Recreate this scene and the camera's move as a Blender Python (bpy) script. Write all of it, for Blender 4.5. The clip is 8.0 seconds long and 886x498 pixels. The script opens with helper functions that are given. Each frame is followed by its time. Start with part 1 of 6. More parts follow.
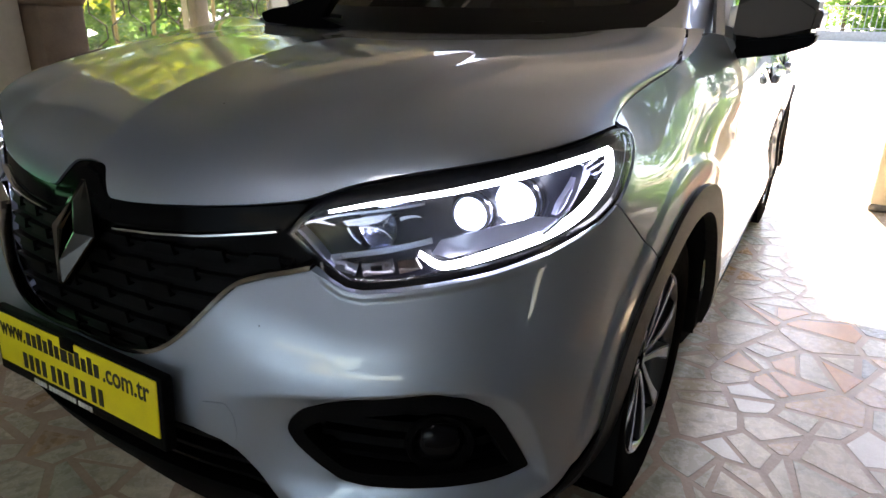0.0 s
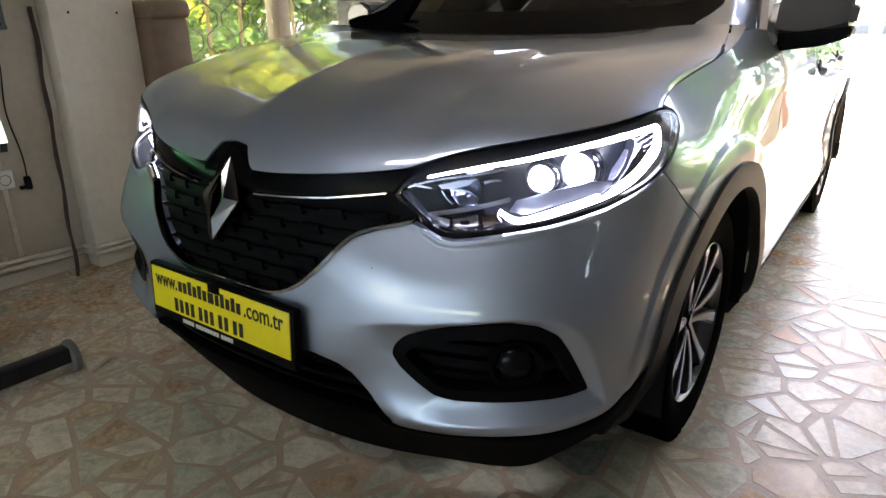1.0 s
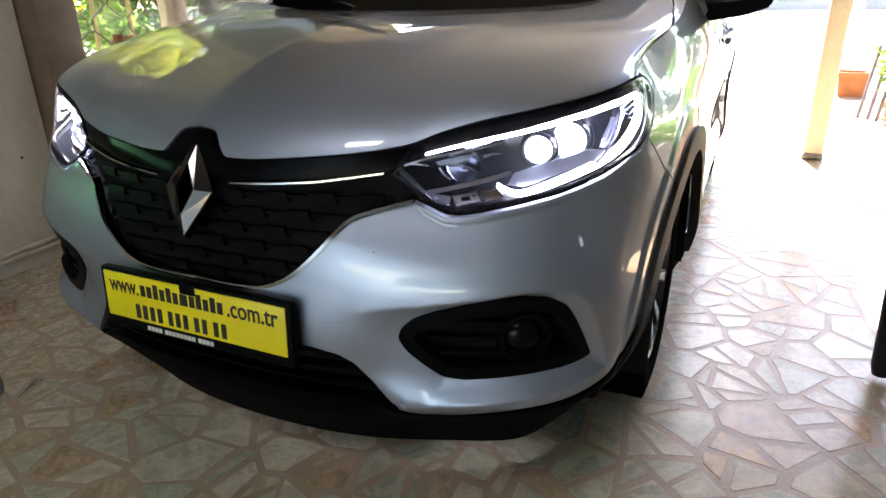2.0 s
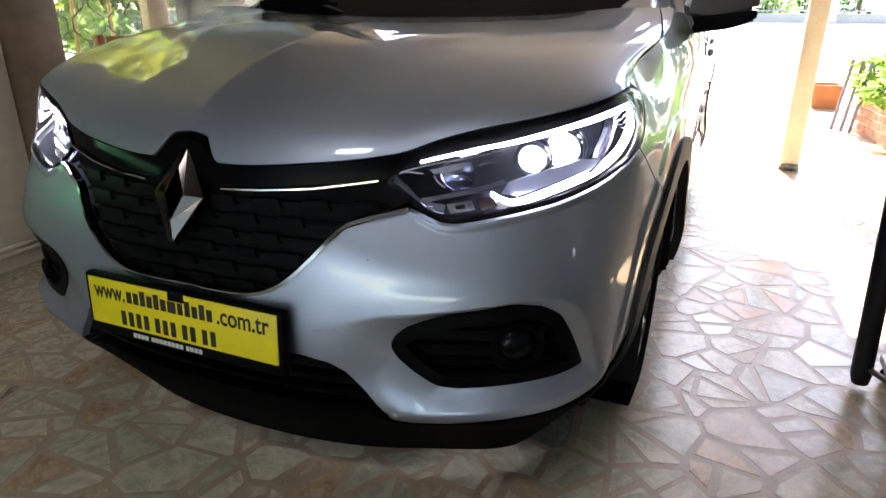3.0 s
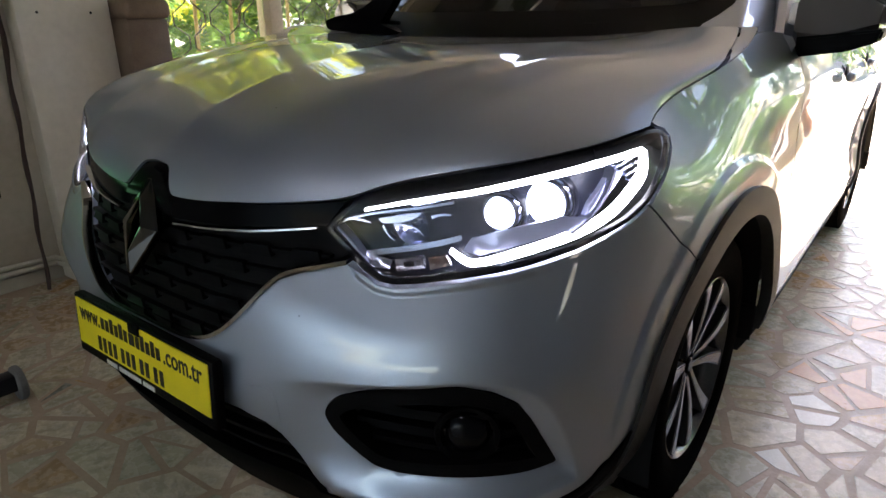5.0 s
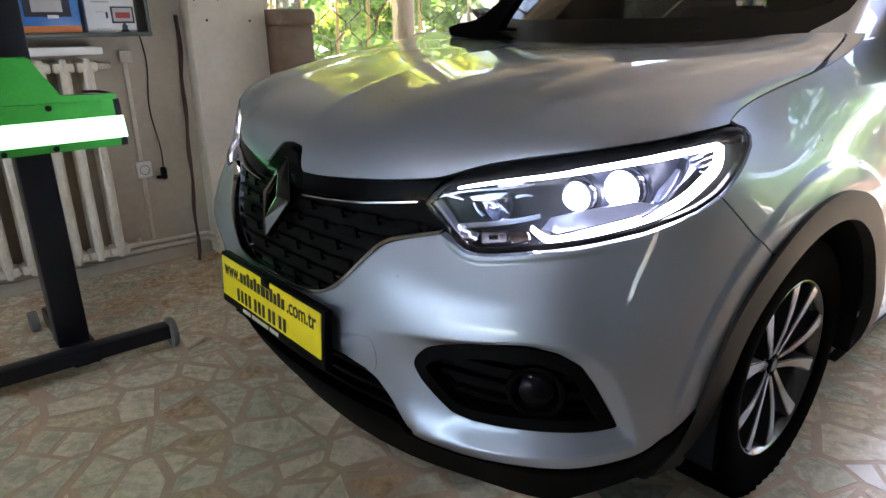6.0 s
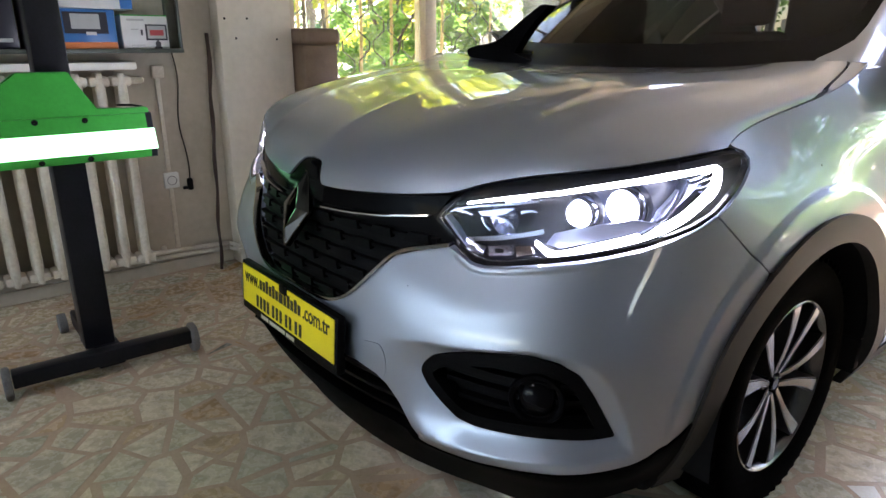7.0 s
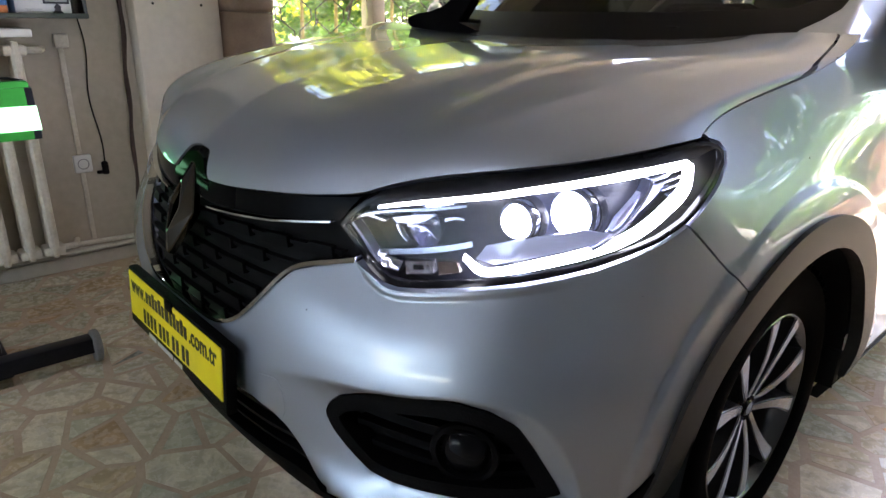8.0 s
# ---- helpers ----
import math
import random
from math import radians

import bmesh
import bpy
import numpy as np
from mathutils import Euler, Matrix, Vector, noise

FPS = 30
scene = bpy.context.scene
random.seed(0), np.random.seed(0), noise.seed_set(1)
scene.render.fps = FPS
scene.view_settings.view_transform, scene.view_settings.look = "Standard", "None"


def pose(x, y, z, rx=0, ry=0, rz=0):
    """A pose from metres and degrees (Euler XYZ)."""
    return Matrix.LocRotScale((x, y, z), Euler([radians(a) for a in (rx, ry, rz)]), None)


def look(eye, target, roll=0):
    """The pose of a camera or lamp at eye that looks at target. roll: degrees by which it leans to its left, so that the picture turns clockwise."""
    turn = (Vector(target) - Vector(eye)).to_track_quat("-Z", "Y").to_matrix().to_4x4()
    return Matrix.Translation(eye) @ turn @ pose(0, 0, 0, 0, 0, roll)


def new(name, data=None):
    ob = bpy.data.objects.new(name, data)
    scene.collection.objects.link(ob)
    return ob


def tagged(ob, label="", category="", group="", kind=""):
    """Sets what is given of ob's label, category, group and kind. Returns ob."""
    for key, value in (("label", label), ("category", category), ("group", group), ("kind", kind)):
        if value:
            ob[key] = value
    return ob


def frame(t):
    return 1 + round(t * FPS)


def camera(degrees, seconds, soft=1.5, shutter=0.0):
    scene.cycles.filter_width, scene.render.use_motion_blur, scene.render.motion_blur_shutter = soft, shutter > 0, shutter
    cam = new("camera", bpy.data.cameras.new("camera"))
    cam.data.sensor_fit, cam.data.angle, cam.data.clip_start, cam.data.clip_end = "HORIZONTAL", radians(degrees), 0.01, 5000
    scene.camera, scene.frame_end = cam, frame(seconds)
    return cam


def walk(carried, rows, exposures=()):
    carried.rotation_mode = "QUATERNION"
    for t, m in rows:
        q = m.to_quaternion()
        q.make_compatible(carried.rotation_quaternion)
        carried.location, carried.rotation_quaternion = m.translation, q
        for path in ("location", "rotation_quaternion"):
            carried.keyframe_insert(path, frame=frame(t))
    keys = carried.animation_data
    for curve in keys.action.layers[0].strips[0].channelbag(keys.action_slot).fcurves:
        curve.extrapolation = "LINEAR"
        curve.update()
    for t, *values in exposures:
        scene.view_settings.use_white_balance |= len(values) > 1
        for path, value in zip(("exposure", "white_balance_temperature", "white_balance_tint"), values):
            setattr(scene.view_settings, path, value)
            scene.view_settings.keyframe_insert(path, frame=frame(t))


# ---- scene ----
cam = camera(68.9, 8.0)
PATH = [
    (0, (1.145, -0.556, 1.156), (0.181, 1.052, 0.459), 0.8),
    (0.5, (1.266, -0.709, 1.161), (0.214, 0.86, 0.504), 0.3),
    (1, (1.247, -0.81, 1.159), (0.144, 0.71, 0.472), -0.7),
    (1.5, (1.114, -0.877, 1.147), (0.202, 0.757, 0.441), -1.5),
    (1.7, (1.074, -0.896, 1.141), (0.23, 0.763, 0.409), -1.8),
    (3, (1.006, -0.914, 1.146), (0.269, 0.799, 0.422), -0.1),
    (3.5, (1.02, -0.872, 1.166), (0.296, 0.862, 0.48), 0.6),
    (4, (1.09, -0.759, 1.167), (0.389, 0.987, 0.489), 0.5),
    (4.5, (1.173, -0.588, 1.167), (0.196, 1.016, 0.478), 1.5),
    (4.7, (1.197, -0.547, 1.164), (0.14, 1.004, 0.474), 0.6),
    (5.8, (1.342, -0.597, 1.158), (-0.041, 0.682, 0.487), -1.2),
    (6, (1.389, -0.629, 1.153), (-0.041, 0.604, 0.493), -0.7),
    (6.5, (1.451, -0.664, 1.162), (-0.031, 0.527, 0.541), -0.2),
    (7, (1.453, -0.654, 1.165), (-0.028, 0.543, 0.554), 0.1),
    (7.5, (1.406, -0.587, 1.152), (-0.032, 0.645, 0.508), 0.1),
    (8, (1.304, -0.403, 1.144), (-0.094, 0.856, 0.465), 0.8),
]
EXPOSURES = [(0, 2.62, 7050, 20), (0.5, 2.8, 7050, 20), (1, 3.08, 7050, 20), (1.5, 3.22, 7050, 20), (3, 2.98, 7050, 20), (3.5, 2.88, 7050, 20), (4, 2.62, 7050, 20), (4.5, 2.38, 7050, 20), (6, 3.35, 6750, 22), (7, 3.4, 6750, 22), (8, 3.32, 6750, 22)]
walk(cam, [(t, look(eye, target, roll)) for t, eye, target, roll in PATH], EXPOSURES)

# ---- world, sun, exposure ----
world = bpy.data.worlds.new("world")
scene.world = world
world.use_nodes = True
wn, wl = world.node_tree.nodes, world.node_tree.links
sky = wn.new("ShaderNodeTexSky")
sky.sky_type = 'NISHITA'
sky.sun_disc = False
SUN_TO = Vector((-0.16, 0.75, 0.80)).normalized()
sky.sun_elevation = math.asin(SUN_TO.z)
sky.sun_rotation = math.atan2(SUN_TO.x, SUN_TO.y)
wn["Background"].inputs[1].default_value = 0.15
wl.new(sky.outputs[0], wn["Background"].inputs[0])
sun = new("sun", bpy.data.lights.new("sun", 'SUN'))
sun.data.energy, sun.data.angle, sun.data.color = 5.0, radians(0.5), (1.0, 0.95, 0.86)
sun.matrix_world = look(SUN_TO * 30, (0, 0, 0))
# the beams of the car's two lit headlamps
for sg in (1, -1):
    beam = new("headlamp_beam", bpy.data.lights.new("headlamp_beam", 'SPOT'))
    beam.data.energy, beam.data.color, beam.data.shadow_soft_size = 640.0, (0.38, 0.63, 1.0), 0.03
    beam.data.spot_size, beam.data.spot_blend = radians(40), 1.0
    beam.matrix_world = look((sg * .75, .29, .86), (sg * .45, -4.2, .72))

# ---- materials ----


def mat(name, color, rough=0.5, metal=0.0, coat=0.0, noise_scale=0.0, var=0.0, bump=0.0, color2=None, fine=0.0, spec=0.5, rvar=0.0):
    """A node material: base colour mixed with color2 by noise at two scales, with bump and roughness variation."""
    m = bpy.data.materials.new(name)
    m.use_nodes = True
    n, l = m.node_tree.nodes, m.node_tree.links
    b = n["Principled BSDF"]
    b.inputs["Base Color"].default_value = (*color, 1)
    b.inputs["Roughness"].default_value = rough
    b.inputs["Metallic"].default_value = metal
    b.inputs["Coat Weight"].default_value = coat
    b.inputs["Coat Roughness"].default_value = 0.03
    b.inputs["Specular IOR Level"].default_value = spec
    if noise_scale:
        tc = n.new("ShaderNodeTexCoord")
        n1, n2 = n.new("ShaderNodeTexNoise"), n.new("ShaderNodeTexNoise")
        n1.inputs["Scale"].default_value, n1.inputs["Detail"].default_value = noise_scale, 5
        n2.inputs["Scale"].default_value, n2.inputs["Detail"].default_value = noise_scale * 9, 4
        l.new(tc.outputs["Object"], n1.inputs["Vector"])
        l.new(tc.outputs["Object"], n2.inputs["Vector"])
        mx = n.new("ShaderNodeMix")
        mx.data_type = 'FLOAT'
        mx.inputs[0].default_value = 0.4
        l.new(n1.outputs["Fac"], mx.inputs[2])
        l.new(n2.outputs["Fac"], mx.inputs[3])
        ramp = n.new("ShaderNodeValToRGB")
        c2 = color2 or tuple(c * (1 - var) for c in color)
        ramp.color_ramp.elements[0].position, ramp.color_ramp.elements[0].color = 0.36, (*c2, 1)
        ramp.color_ramp.elements[1].position, ramp.color_ramp.elements[1].color = 0.62, (*color, 1)
        l.new(mx.outputs[0], ramp.inputs[0])
        l.new(ramp.outputs[0], b.inputs["Base Color"])
        if bump:
            bp = n.new("ShaderNodeBump")
            bp.inputs["Strength"].default_value = bump
            bp.inputs["Distance"].default_value = 0.004
            l.new(n2.outputs["Fac"], bp.inputs["Height"])
            l.new(bp.outputs[0], b.inputs["Normal"])
        if rvar:
            mr = n.new("ShaderNodeMapRange")
            mr.inputs[3].default_value, mr.inputs[4].default_value = rough - rvar, rough + rvar
            l.new(mx.outputs[0], mr.inputs[0])
            l.new(mr.outputs[0], b.inputs["Roughness"])
    return m


def emitter(name, color, strength):
    m = bpy.data.materials.new(name)
    m.use_nodes = True
    b = m.node_tree.nodes["Principled BSDF"]
    b.inputs["Base Color"].default_value = (*color, 1)
    b.inputs["Emission Color"].default_value = (*color, 1)
    b.inputs["Emission Strength"].default_value = strength
    return m


def glass(name, color=(1, 1, 1), rough=0.0, ior=1.45, dust=0.0):
    """Thin clear glass with mirror reflections and, if asked, a pale scattering film: dust on panes, imitated glow on
    headlamp covers.
    """
    m = bpy.data.materials.new(name)
    m.use_nodes = True
    n, l = m.node_tree.nodes, m.node_tree.links
    n.remove(n["Principled BSDF"])
    fr, tr, gl, mx = n.new("ShaderNodeFresnel"), n.new("ShaderNodeBsdfTransparent"), n.new("ShaderNodeBsdfGlossy"), n.new("ShaderNodeMixShader")
    fr.inputs[0].default_value = ior
    tr.inputs[0].default_value = (*color, 1)
    gl.inputs["Roughness"].default_value = rough
    l.new(fr.outputs[0], mx.inputs[0])
    l.new(tr.outputs[0], mx.inputs[1])
    l.new(gl.outputs[0], mx.inputs[2])
    last = mx.outputs[0]
    if dust:
        df, tl, m1, m2 = n.new("ShaderNodeBsdfDiffuse"), n.new("ShaderNodeBsdfTranslucent"), n.new("ShaderNodeMixShader"), n.new("ShaderNodeMixShader")
        for k in (df, tl):
            k.inputs[0].default_value = (0.75, 0.78, 0.74, 1)
        l.new(df.outputs[0], m1.inputs[1])
        l.new(tl.outputs[0], m1.inputs[2])
        tc, nz, mr = n.new("ShaderNodeTexCoord"), n.new("ShaderNodeTexNoise"), n.new("ShaderNodeMapRange")
        nz.inputs["Scale"].default_value, nz.inputs["Detail"].default_value = 5, 5
        mr.inputs[3].default_value, mr.inputs[4].default_value = dust * 0.4, dust * 1.6
        l.new(tc.outputs["Object"], nz.inputs["Vector"])
        l.new(nz.outputs["Fac"], mr.inputs[0])
        l.new(mr.outputs[0], m2.inputs[0])
        l.new(last, m2.inputs[1])
        l.new(m1.outputs[0], m2.inputs[2])
        last = m2.outputs[0]
    l.new(last, n["Material Output"].inputs[0])
    return m


def paint(name, base, rough, metal):
    """Metallic car paint: flakes under a clear coat, with a film of dust."""
    m = mat(name, base, rough, metal, 1.0)
    n, l = m.node_tree.nodes, m.node_tree.links
    b = n["Principled BSDF"]
    tc = n.new("ShaderNodeTexCoord")
    fl, du = n.new("ShaderNodeTexNoise"), n.new("ShaderNodeTexNoise")
    fl.inputs["Scale"].default_value = 900
    du.inputs["Scale"].default_value, du.inputs["Detail"].default_value = 5, 6
    for k in (fl, du):
        l.new(tc.outputs["Object"], k.inputs["Vector"])
    mr = n.new("ShaderNodeMapRange")
    mr.inputs[1].default_value, mr.inputs[2].default_value = 0.35, 0.7
    mr.inputs[3].default_value, mr.inputs[4].default_value = rough - 0.03, rough + 0.06
    l.new(fl.outputs["Fac"], mr.inputs[0])
    l.new(mr.outputs[0], b.inputs["Roughness"])
    mc = n.new("ShaderNodeMapRange")
    mc.inputs[1].default_value, mc.inputs[2].default_value = 0.4, 0.8
    mc.inputs[3].default_value, mc.inputs[4].default_value = 0.004, 0.014
    l.new(du.outputs["Fac"], mc.inputs[0])
    l.new(mc.outputs[0], b.inputs["Coat Roughness"])
    b.inputs["Coat IOR"].default_value = 1.6
    b.inputs["Specular Tint"].default_value = (0.55, 0.57, 0.6, 1)
    # sparse dark specks of dirt
    vo, vm, mx = n.new("ShaderNodeTexVoronoi"), n.new("ShaderNodeMapRange"), n.new("ShaderNodeMix")
    vo.inputs["Scale"].default_value = 9
    l.new(tc.outputs["Object"], vo.inputs["Vector"])
    vm.inputs[1].default_value, vm.inputs[2].default_value, vm.inputs[3].default_value, vm.inputs[4].default_value = 0.016, 0.026, 0.0, 1.0
    l.new(vo.outputs["Distance"], vm.inputs[0])
    mx.data_type = 'RGBA'
    mx.inputs[6].default_value, mx.inputs[7].default_value = (0.03, 0.028, 0.025, 1), (*base, 1)
    l.new(vm.outputs[0], mx.inputs[0])
    l.new(mx.outputs[2], b.inputs["Base Color"])
    return m


PAINT = paint("silver_paint", (0.36, 0.405, 0.485), 0.44, 0.82)
MIRROR_PAINT = paint("grey_paint", (0.15, 0.14, 0.135), 0.42, 0.4)
BLACK_PLASTIC = mat("black_plastic", (0.003, 0.003, 0.0036), 0.5, noise_scale=30, var=0.4, bump=0.25, rvar=0.08, spec=0.06)
GRILLE_BLACK = mat("grille_black", (0.0032, 0.0032, 0.0035), 0.4, spec=0.04)
CLADDING = mat("grey_cladding", (0.022, 0.020, 0.018), 0.6, noise_scale=40, var=0.3, bump=0.3, rvar=0.08, spec=0.25)
GLOSS_BLACK = mat("gloss_black", (0.004, 0.004, 0.005), 0.14, spec=0.12)
LIP_BLACK = mat("lip_black", (0.0022, 0.0022, 0.0026), 0.65, noise_scale=30, var=0.4, bump=0.2, spec=0.03)
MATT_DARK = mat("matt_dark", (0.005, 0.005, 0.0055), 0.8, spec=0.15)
CHROME = mat("chrome", (0.42, 0.415, 0.40), 0.10, 1.0)
BADGE = mat("dark_chrome", (0.075, 0.068, 0.06), 0.07, 1.0)
DISH = mat("lamp_dish", (0.30, 0.32, 0.42), 0.3, 0.95)
BOWL = mat("lamp_bowl", (0.003, 0.0035, 0.007), 0.3, spec=0.12)
INDICATOR = mat("indicator_plastic", (0.34, 0.34, 0.38), 0.2, 0.7, noise_scale=60, color2=(0.05, 0.03, 0.02))
LAMP_CHROME = mat("lamp_reflector", (0.36, 0.38, 0.48), 0.18, 1.0)
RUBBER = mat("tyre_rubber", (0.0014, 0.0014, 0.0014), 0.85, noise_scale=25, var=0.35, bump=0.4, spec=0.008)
ALLOY = mat("machined_alloy", (0.16, 0.16, 0.165), 0.26, 0.9, noise_scale=60, var=0.15)
ALLOY_DARK = mat("grey_alloy", (0.035, 0.035, 0.038), 0.35, 0.7)
STEEL = mat("brake_steel", (0.25, 0.24, 0.23), 0.4, 0.9, noise_scale=40, var=0.4)
YELLOW = mat("yellow_plate", (0.85, 0.68, 0.01), 0.4, noise_scale=30, var=0.08)
INK = mat("black_ink", (0.015, 0.014, 0.012), 0.5)
WHITE_INK = mat("white_ink", (0.7, 0.7, 0.7), 0.5)
WINDSCREEN = glass("windscreen_glass", (0.035, 0.04, 0.038), 0.0, 1.12)
BORDER_BLACK = mat("screen_border", (0.0025, 0.0025, 0.003), 0.45, spec=0.03)
# the last value is a faint film that imitates glow round the projectors
LENS = glass("headlamp_cover", (0.96, 0.97, 1.0), 0.0, 1.3, 0.007)
PANE = glass("window_pane", (0.93, 0.96, 0.94), 0.0, 1.4)
DUSTY_PANE = glass("dusty_pane", (0.93, 0.96, 0.94), 0.0, 1.4, 0.045)
LED = emitter("led_strip", (0.80, 0.87, 1.0), 7.0)
PROJECTOR = emitter("projector_light", (0.70, 0.80, 1.0), 22.0)
# weak glow that imitates the soft edge of the projectors' glare
PROJECTOR_RIM = emitter("projector_halo", (0.56, 0.70, 1.0), 0.9)
AMBER = mat("amber_plastic", (0.022, 0.011, 0.007), 0.25)
WALL = mat("wall_paint", (0.50, 0.44, 0.345), 0.75, noise_scale=3, color2=(0.42, 0.365, 0.28), bump=0.15)
COLUMN_PAINT = mat("column_paint", (0.68, 0.61, 0.50), 0.7, noise_scale=3, color2=(0.59, 0.525, 0.425), bump=0.15)
CEILING = mat("ceiling_paint", (0.37, 0.366, 0.352), 0.8, noise_scale=2, var=0.12)
# dark tone for added unseen slabs, so that the bonnet reflects less light
DARK_SOFFIT = mat("dark_soffit", (0.10, 0.096, 0.09), 0.8, noise_scale=2, var=0.3, bump=0.2)
# dark tone picked to dim what the bumper's side reflects
EAST_DARK = mat("dark_east_wall", (0.17, 0.165, 0.16), 0.75, noise_scale=3, var=0.2, bump=0.15)
CREAM = mat("cream_enamel", (0.66, 0.61, 0.50), 0.4, noise_scale=8, color2=(0.50, 0.44, 0.34), rvar=0.1)
POST_PAINT = mat("post_paint", (0.66, 0.57, 0.42), 0.5, noise_scale=6, color2=(0.55, 0.46, 0.34), bump=0.1)
WHITE_PLASTIC = mat("white_plastic", (0.72, 0.71, 0.66), 0.4)
STAND_BLACK = mat("stand_black", (0.012, 0.0125, 0.016), 0.35, noise_scale=12, var=0.4, rvar=0.1, spec=0.25)
GREEN = mat("green_enamel", (0.03, 0.36, 0.05), 0.35, noise_scale=10, color2=(0.025, 0.30, 0.04), rvar=0.08)
# glow that stands in for lamplight on the head's green channel
STAND_LIGHT = emitter("channel_glow", (0.32, 1.0, 0.52), 0.5)
BROWN_VINYL = mat("brown_vinyl", (0.20, 0.135, 0.085), 0.55, noise_scale=15, color2=(0.155, 0.10, 0.062), bump=0.3)
BARK_STICK = mat("stick_wood", (0.05, 0.021, 0.010), 0.6, noise_scale=25, color2=(0.030, 0.010, 0.005), bump=0.6)
CHAIR_WOOD = mat("chair_wood", (0.42, 0.13, 0.035), 0.45, noise_scale=14, var=0.35)

# ---- mesh helpers ----
from mathutils.geometry import delaunay_2d_cdt


def link_mesh(name, bm, material, smooth=True):
    me = bpy.data.meshes.new(name)
    bm.to_mesh(me)
    bm.free()
    for k in (material if isinstance(material, (list, tuple)) else [material]):
        me.materials.append(k)
    if smooth:
        me.shade_smooth()
        me.set_sharp_from_angle(angle=radians(35))
    return new(name, me)


def part(name, bm, material, parent, label="", smooth=True):
    ob = link_mesh(name, bm, material, smooth)
    ob.parent = parent
    return tagged(ob, label)


def thing(name, label, category, at=(0, 0, 0), rz=0.0, group="", kind=""):
    ob = new(name)
    ob.empty_display_size = 0.1
    ob.matrix_world = pose(*at, 0, 0, rz)
    return tagged(ob, label, category, group, kind)


def single(name, bm, material, label, category, kind="", smooth=True, group=""):
    return tagged(link_mesh(name, bm, material, smooth), label, category, group, kind)


def box(bm, a, b, bev=0.0, m=None, seg=2):
    """A box from corner a to corner b with rounded edges, turned by m."""
    c = [(p + q) / 2 for p, q in zip(a, b)]
    d = [abs(q - p) for p, q in zip(a, b)]
    mm = Matrix.Translation(c) @ Matrix.Diagonal((*d, 1))
    vs = bmesh.ops.create_cube(bm, size=1.0, matrix=(m @ mm) if m else mm)["verts"]
    if bev:
        es = {e for v in vs for e in v.link_edges}
        bmesh.ops.bevel(bm, geom=list(es), offset=bev, segments=seg, affect='EDGES', profile=0.5)
    return bm


def tube(bm, pts, r, seg=10, caps=True):
    """A round bar along pts; r is a radius or one for each point."""
    pts = [Vector(p) for p in pts]
    rs = r if isinstance(r, (list, tuple)) else [r] * len(pts)
    rings, up = [], None
    for i, p in enumerate(pts):
        d = (pts[min(i + 1, len(pts) - 1)] - pts[max(i - 1, 0)]).normalized()
        if up is None:
            up = d.orthogonal().normalized()
        up = (up - d * up.dot(d)).normalized()
        w = d.cross(up)
        rings.append([bm.verts.new(p + (up * math.cos(a) + w * math.sin(a)) * rs[i]) for a in [2 * math.pi * k / seg for k in range(seg)]])
    for p, q in zip(rings, rings[1:]):
        for k in range(seg):
            bm.faces.new((p[k], p[(k + 1) % seg], q[(k + 1) % seg], q[k]))
    if caps:
        bm.faces.new(rings[0][::-1])
        bm.faces.new(rings[-1])
    return bm


def lathe(bm, profile, m, seg=48, closed=False):
    """Turns a profile of (radius, height) round the z axis of m."""
    rings = []
    for r, h in profile:
        rings.append([bm.verts.new(m @ Vector((r * math.cos(a), r * math.sin(a), h))) for a in [2 * math.pi * k / seg for k in range(seg)]])
    pairs = list(zip(rings, rings[1:])) + ([(rings[-1], rings[0])] if closed else [])
    for p, q in pairs:
        for k in range(seg):
            bm.faces.new((p[k], p[(k + 1) % seg], q[(k + 1) % seg], q[k]))
    return bm


def prism(bm, poly, h0, h1, m=None):
    """A flat outline in x, y raised from h0 to h1."""
    m = m or Matrix()
    lo = [bm.verts.new(m @ Vector((x, y, h0))) for x, y in poly]
    hi = [bm.verts.new(m @ Vector((x, y, h1))) for x, y in poly]
    bm.faces.new(lo[::-1])
    bm.faces.new(hi)
    for k in range(len(poly)):
        j = (k + 1) % len(poly)
        bm.faces.new((lo[k], lo[j], hi[j], hi[k]))
    return bm


def spline(ks, vs):
    """A natural cubic spline through the values vs (one row a knot) at the knots ks."""
    ks, vs = np.asarray(ks, float), np.asarray(vs, float)
    n = len(ks)
    h = np.diff(ks)
    a = np.eye(n)
    r = np.zeros((n, *vs.shape[1:]))
    for i in range(1, n - 1):
        a[i, i - 1:i + 2] = h[i - 1], 2 * (h[i - 1] + h[i]), h[i]
        r[i] = 6 * ((vs[i + 1] - vs[i]) / h[i] - (vs[i] - vs[i - 1]) / h[i - 1])
    c = np.linalg.solve(a, r)

    def at(x):
        x = np.atleast_1d(np.asarray(x, float))
        i = np.clip(np.searchsorted(ks, x) - 1, 0, n - 2)
        t = x - ks[i]
        sh = (-1,) + (1,) * (vs.ndim - 1)
        t, hh = t.reshape(sh), h[i].reshape(sh)
        b = (vs[i + 1] - vs[i]) / hh - hh * (2 * c[i] + c[i + 1]) / 6
        return vs[i] + t * (b + t * (c[i] / 2 + t * (c[i + 1] - c[i]) / (6 * hh)))
    return at


def inside(p, poly):
    """Which of the points p lie in the polygon."""
    res = np.zeros(len(p), bool)
    q = np.asarray(poly, float)
    for (x0, y0), (x1, y1) in zip(q, np.roll(q, -1, 0)):
        if y0 == y1:
            continue
        res ^= ((y0 > p[:, 1]) != (y1 > p[:, 1])) & (p[:, 0] < (x1 - x0) * (p[:, 1] - y0) / (y1 - y0) + x0)
    return res


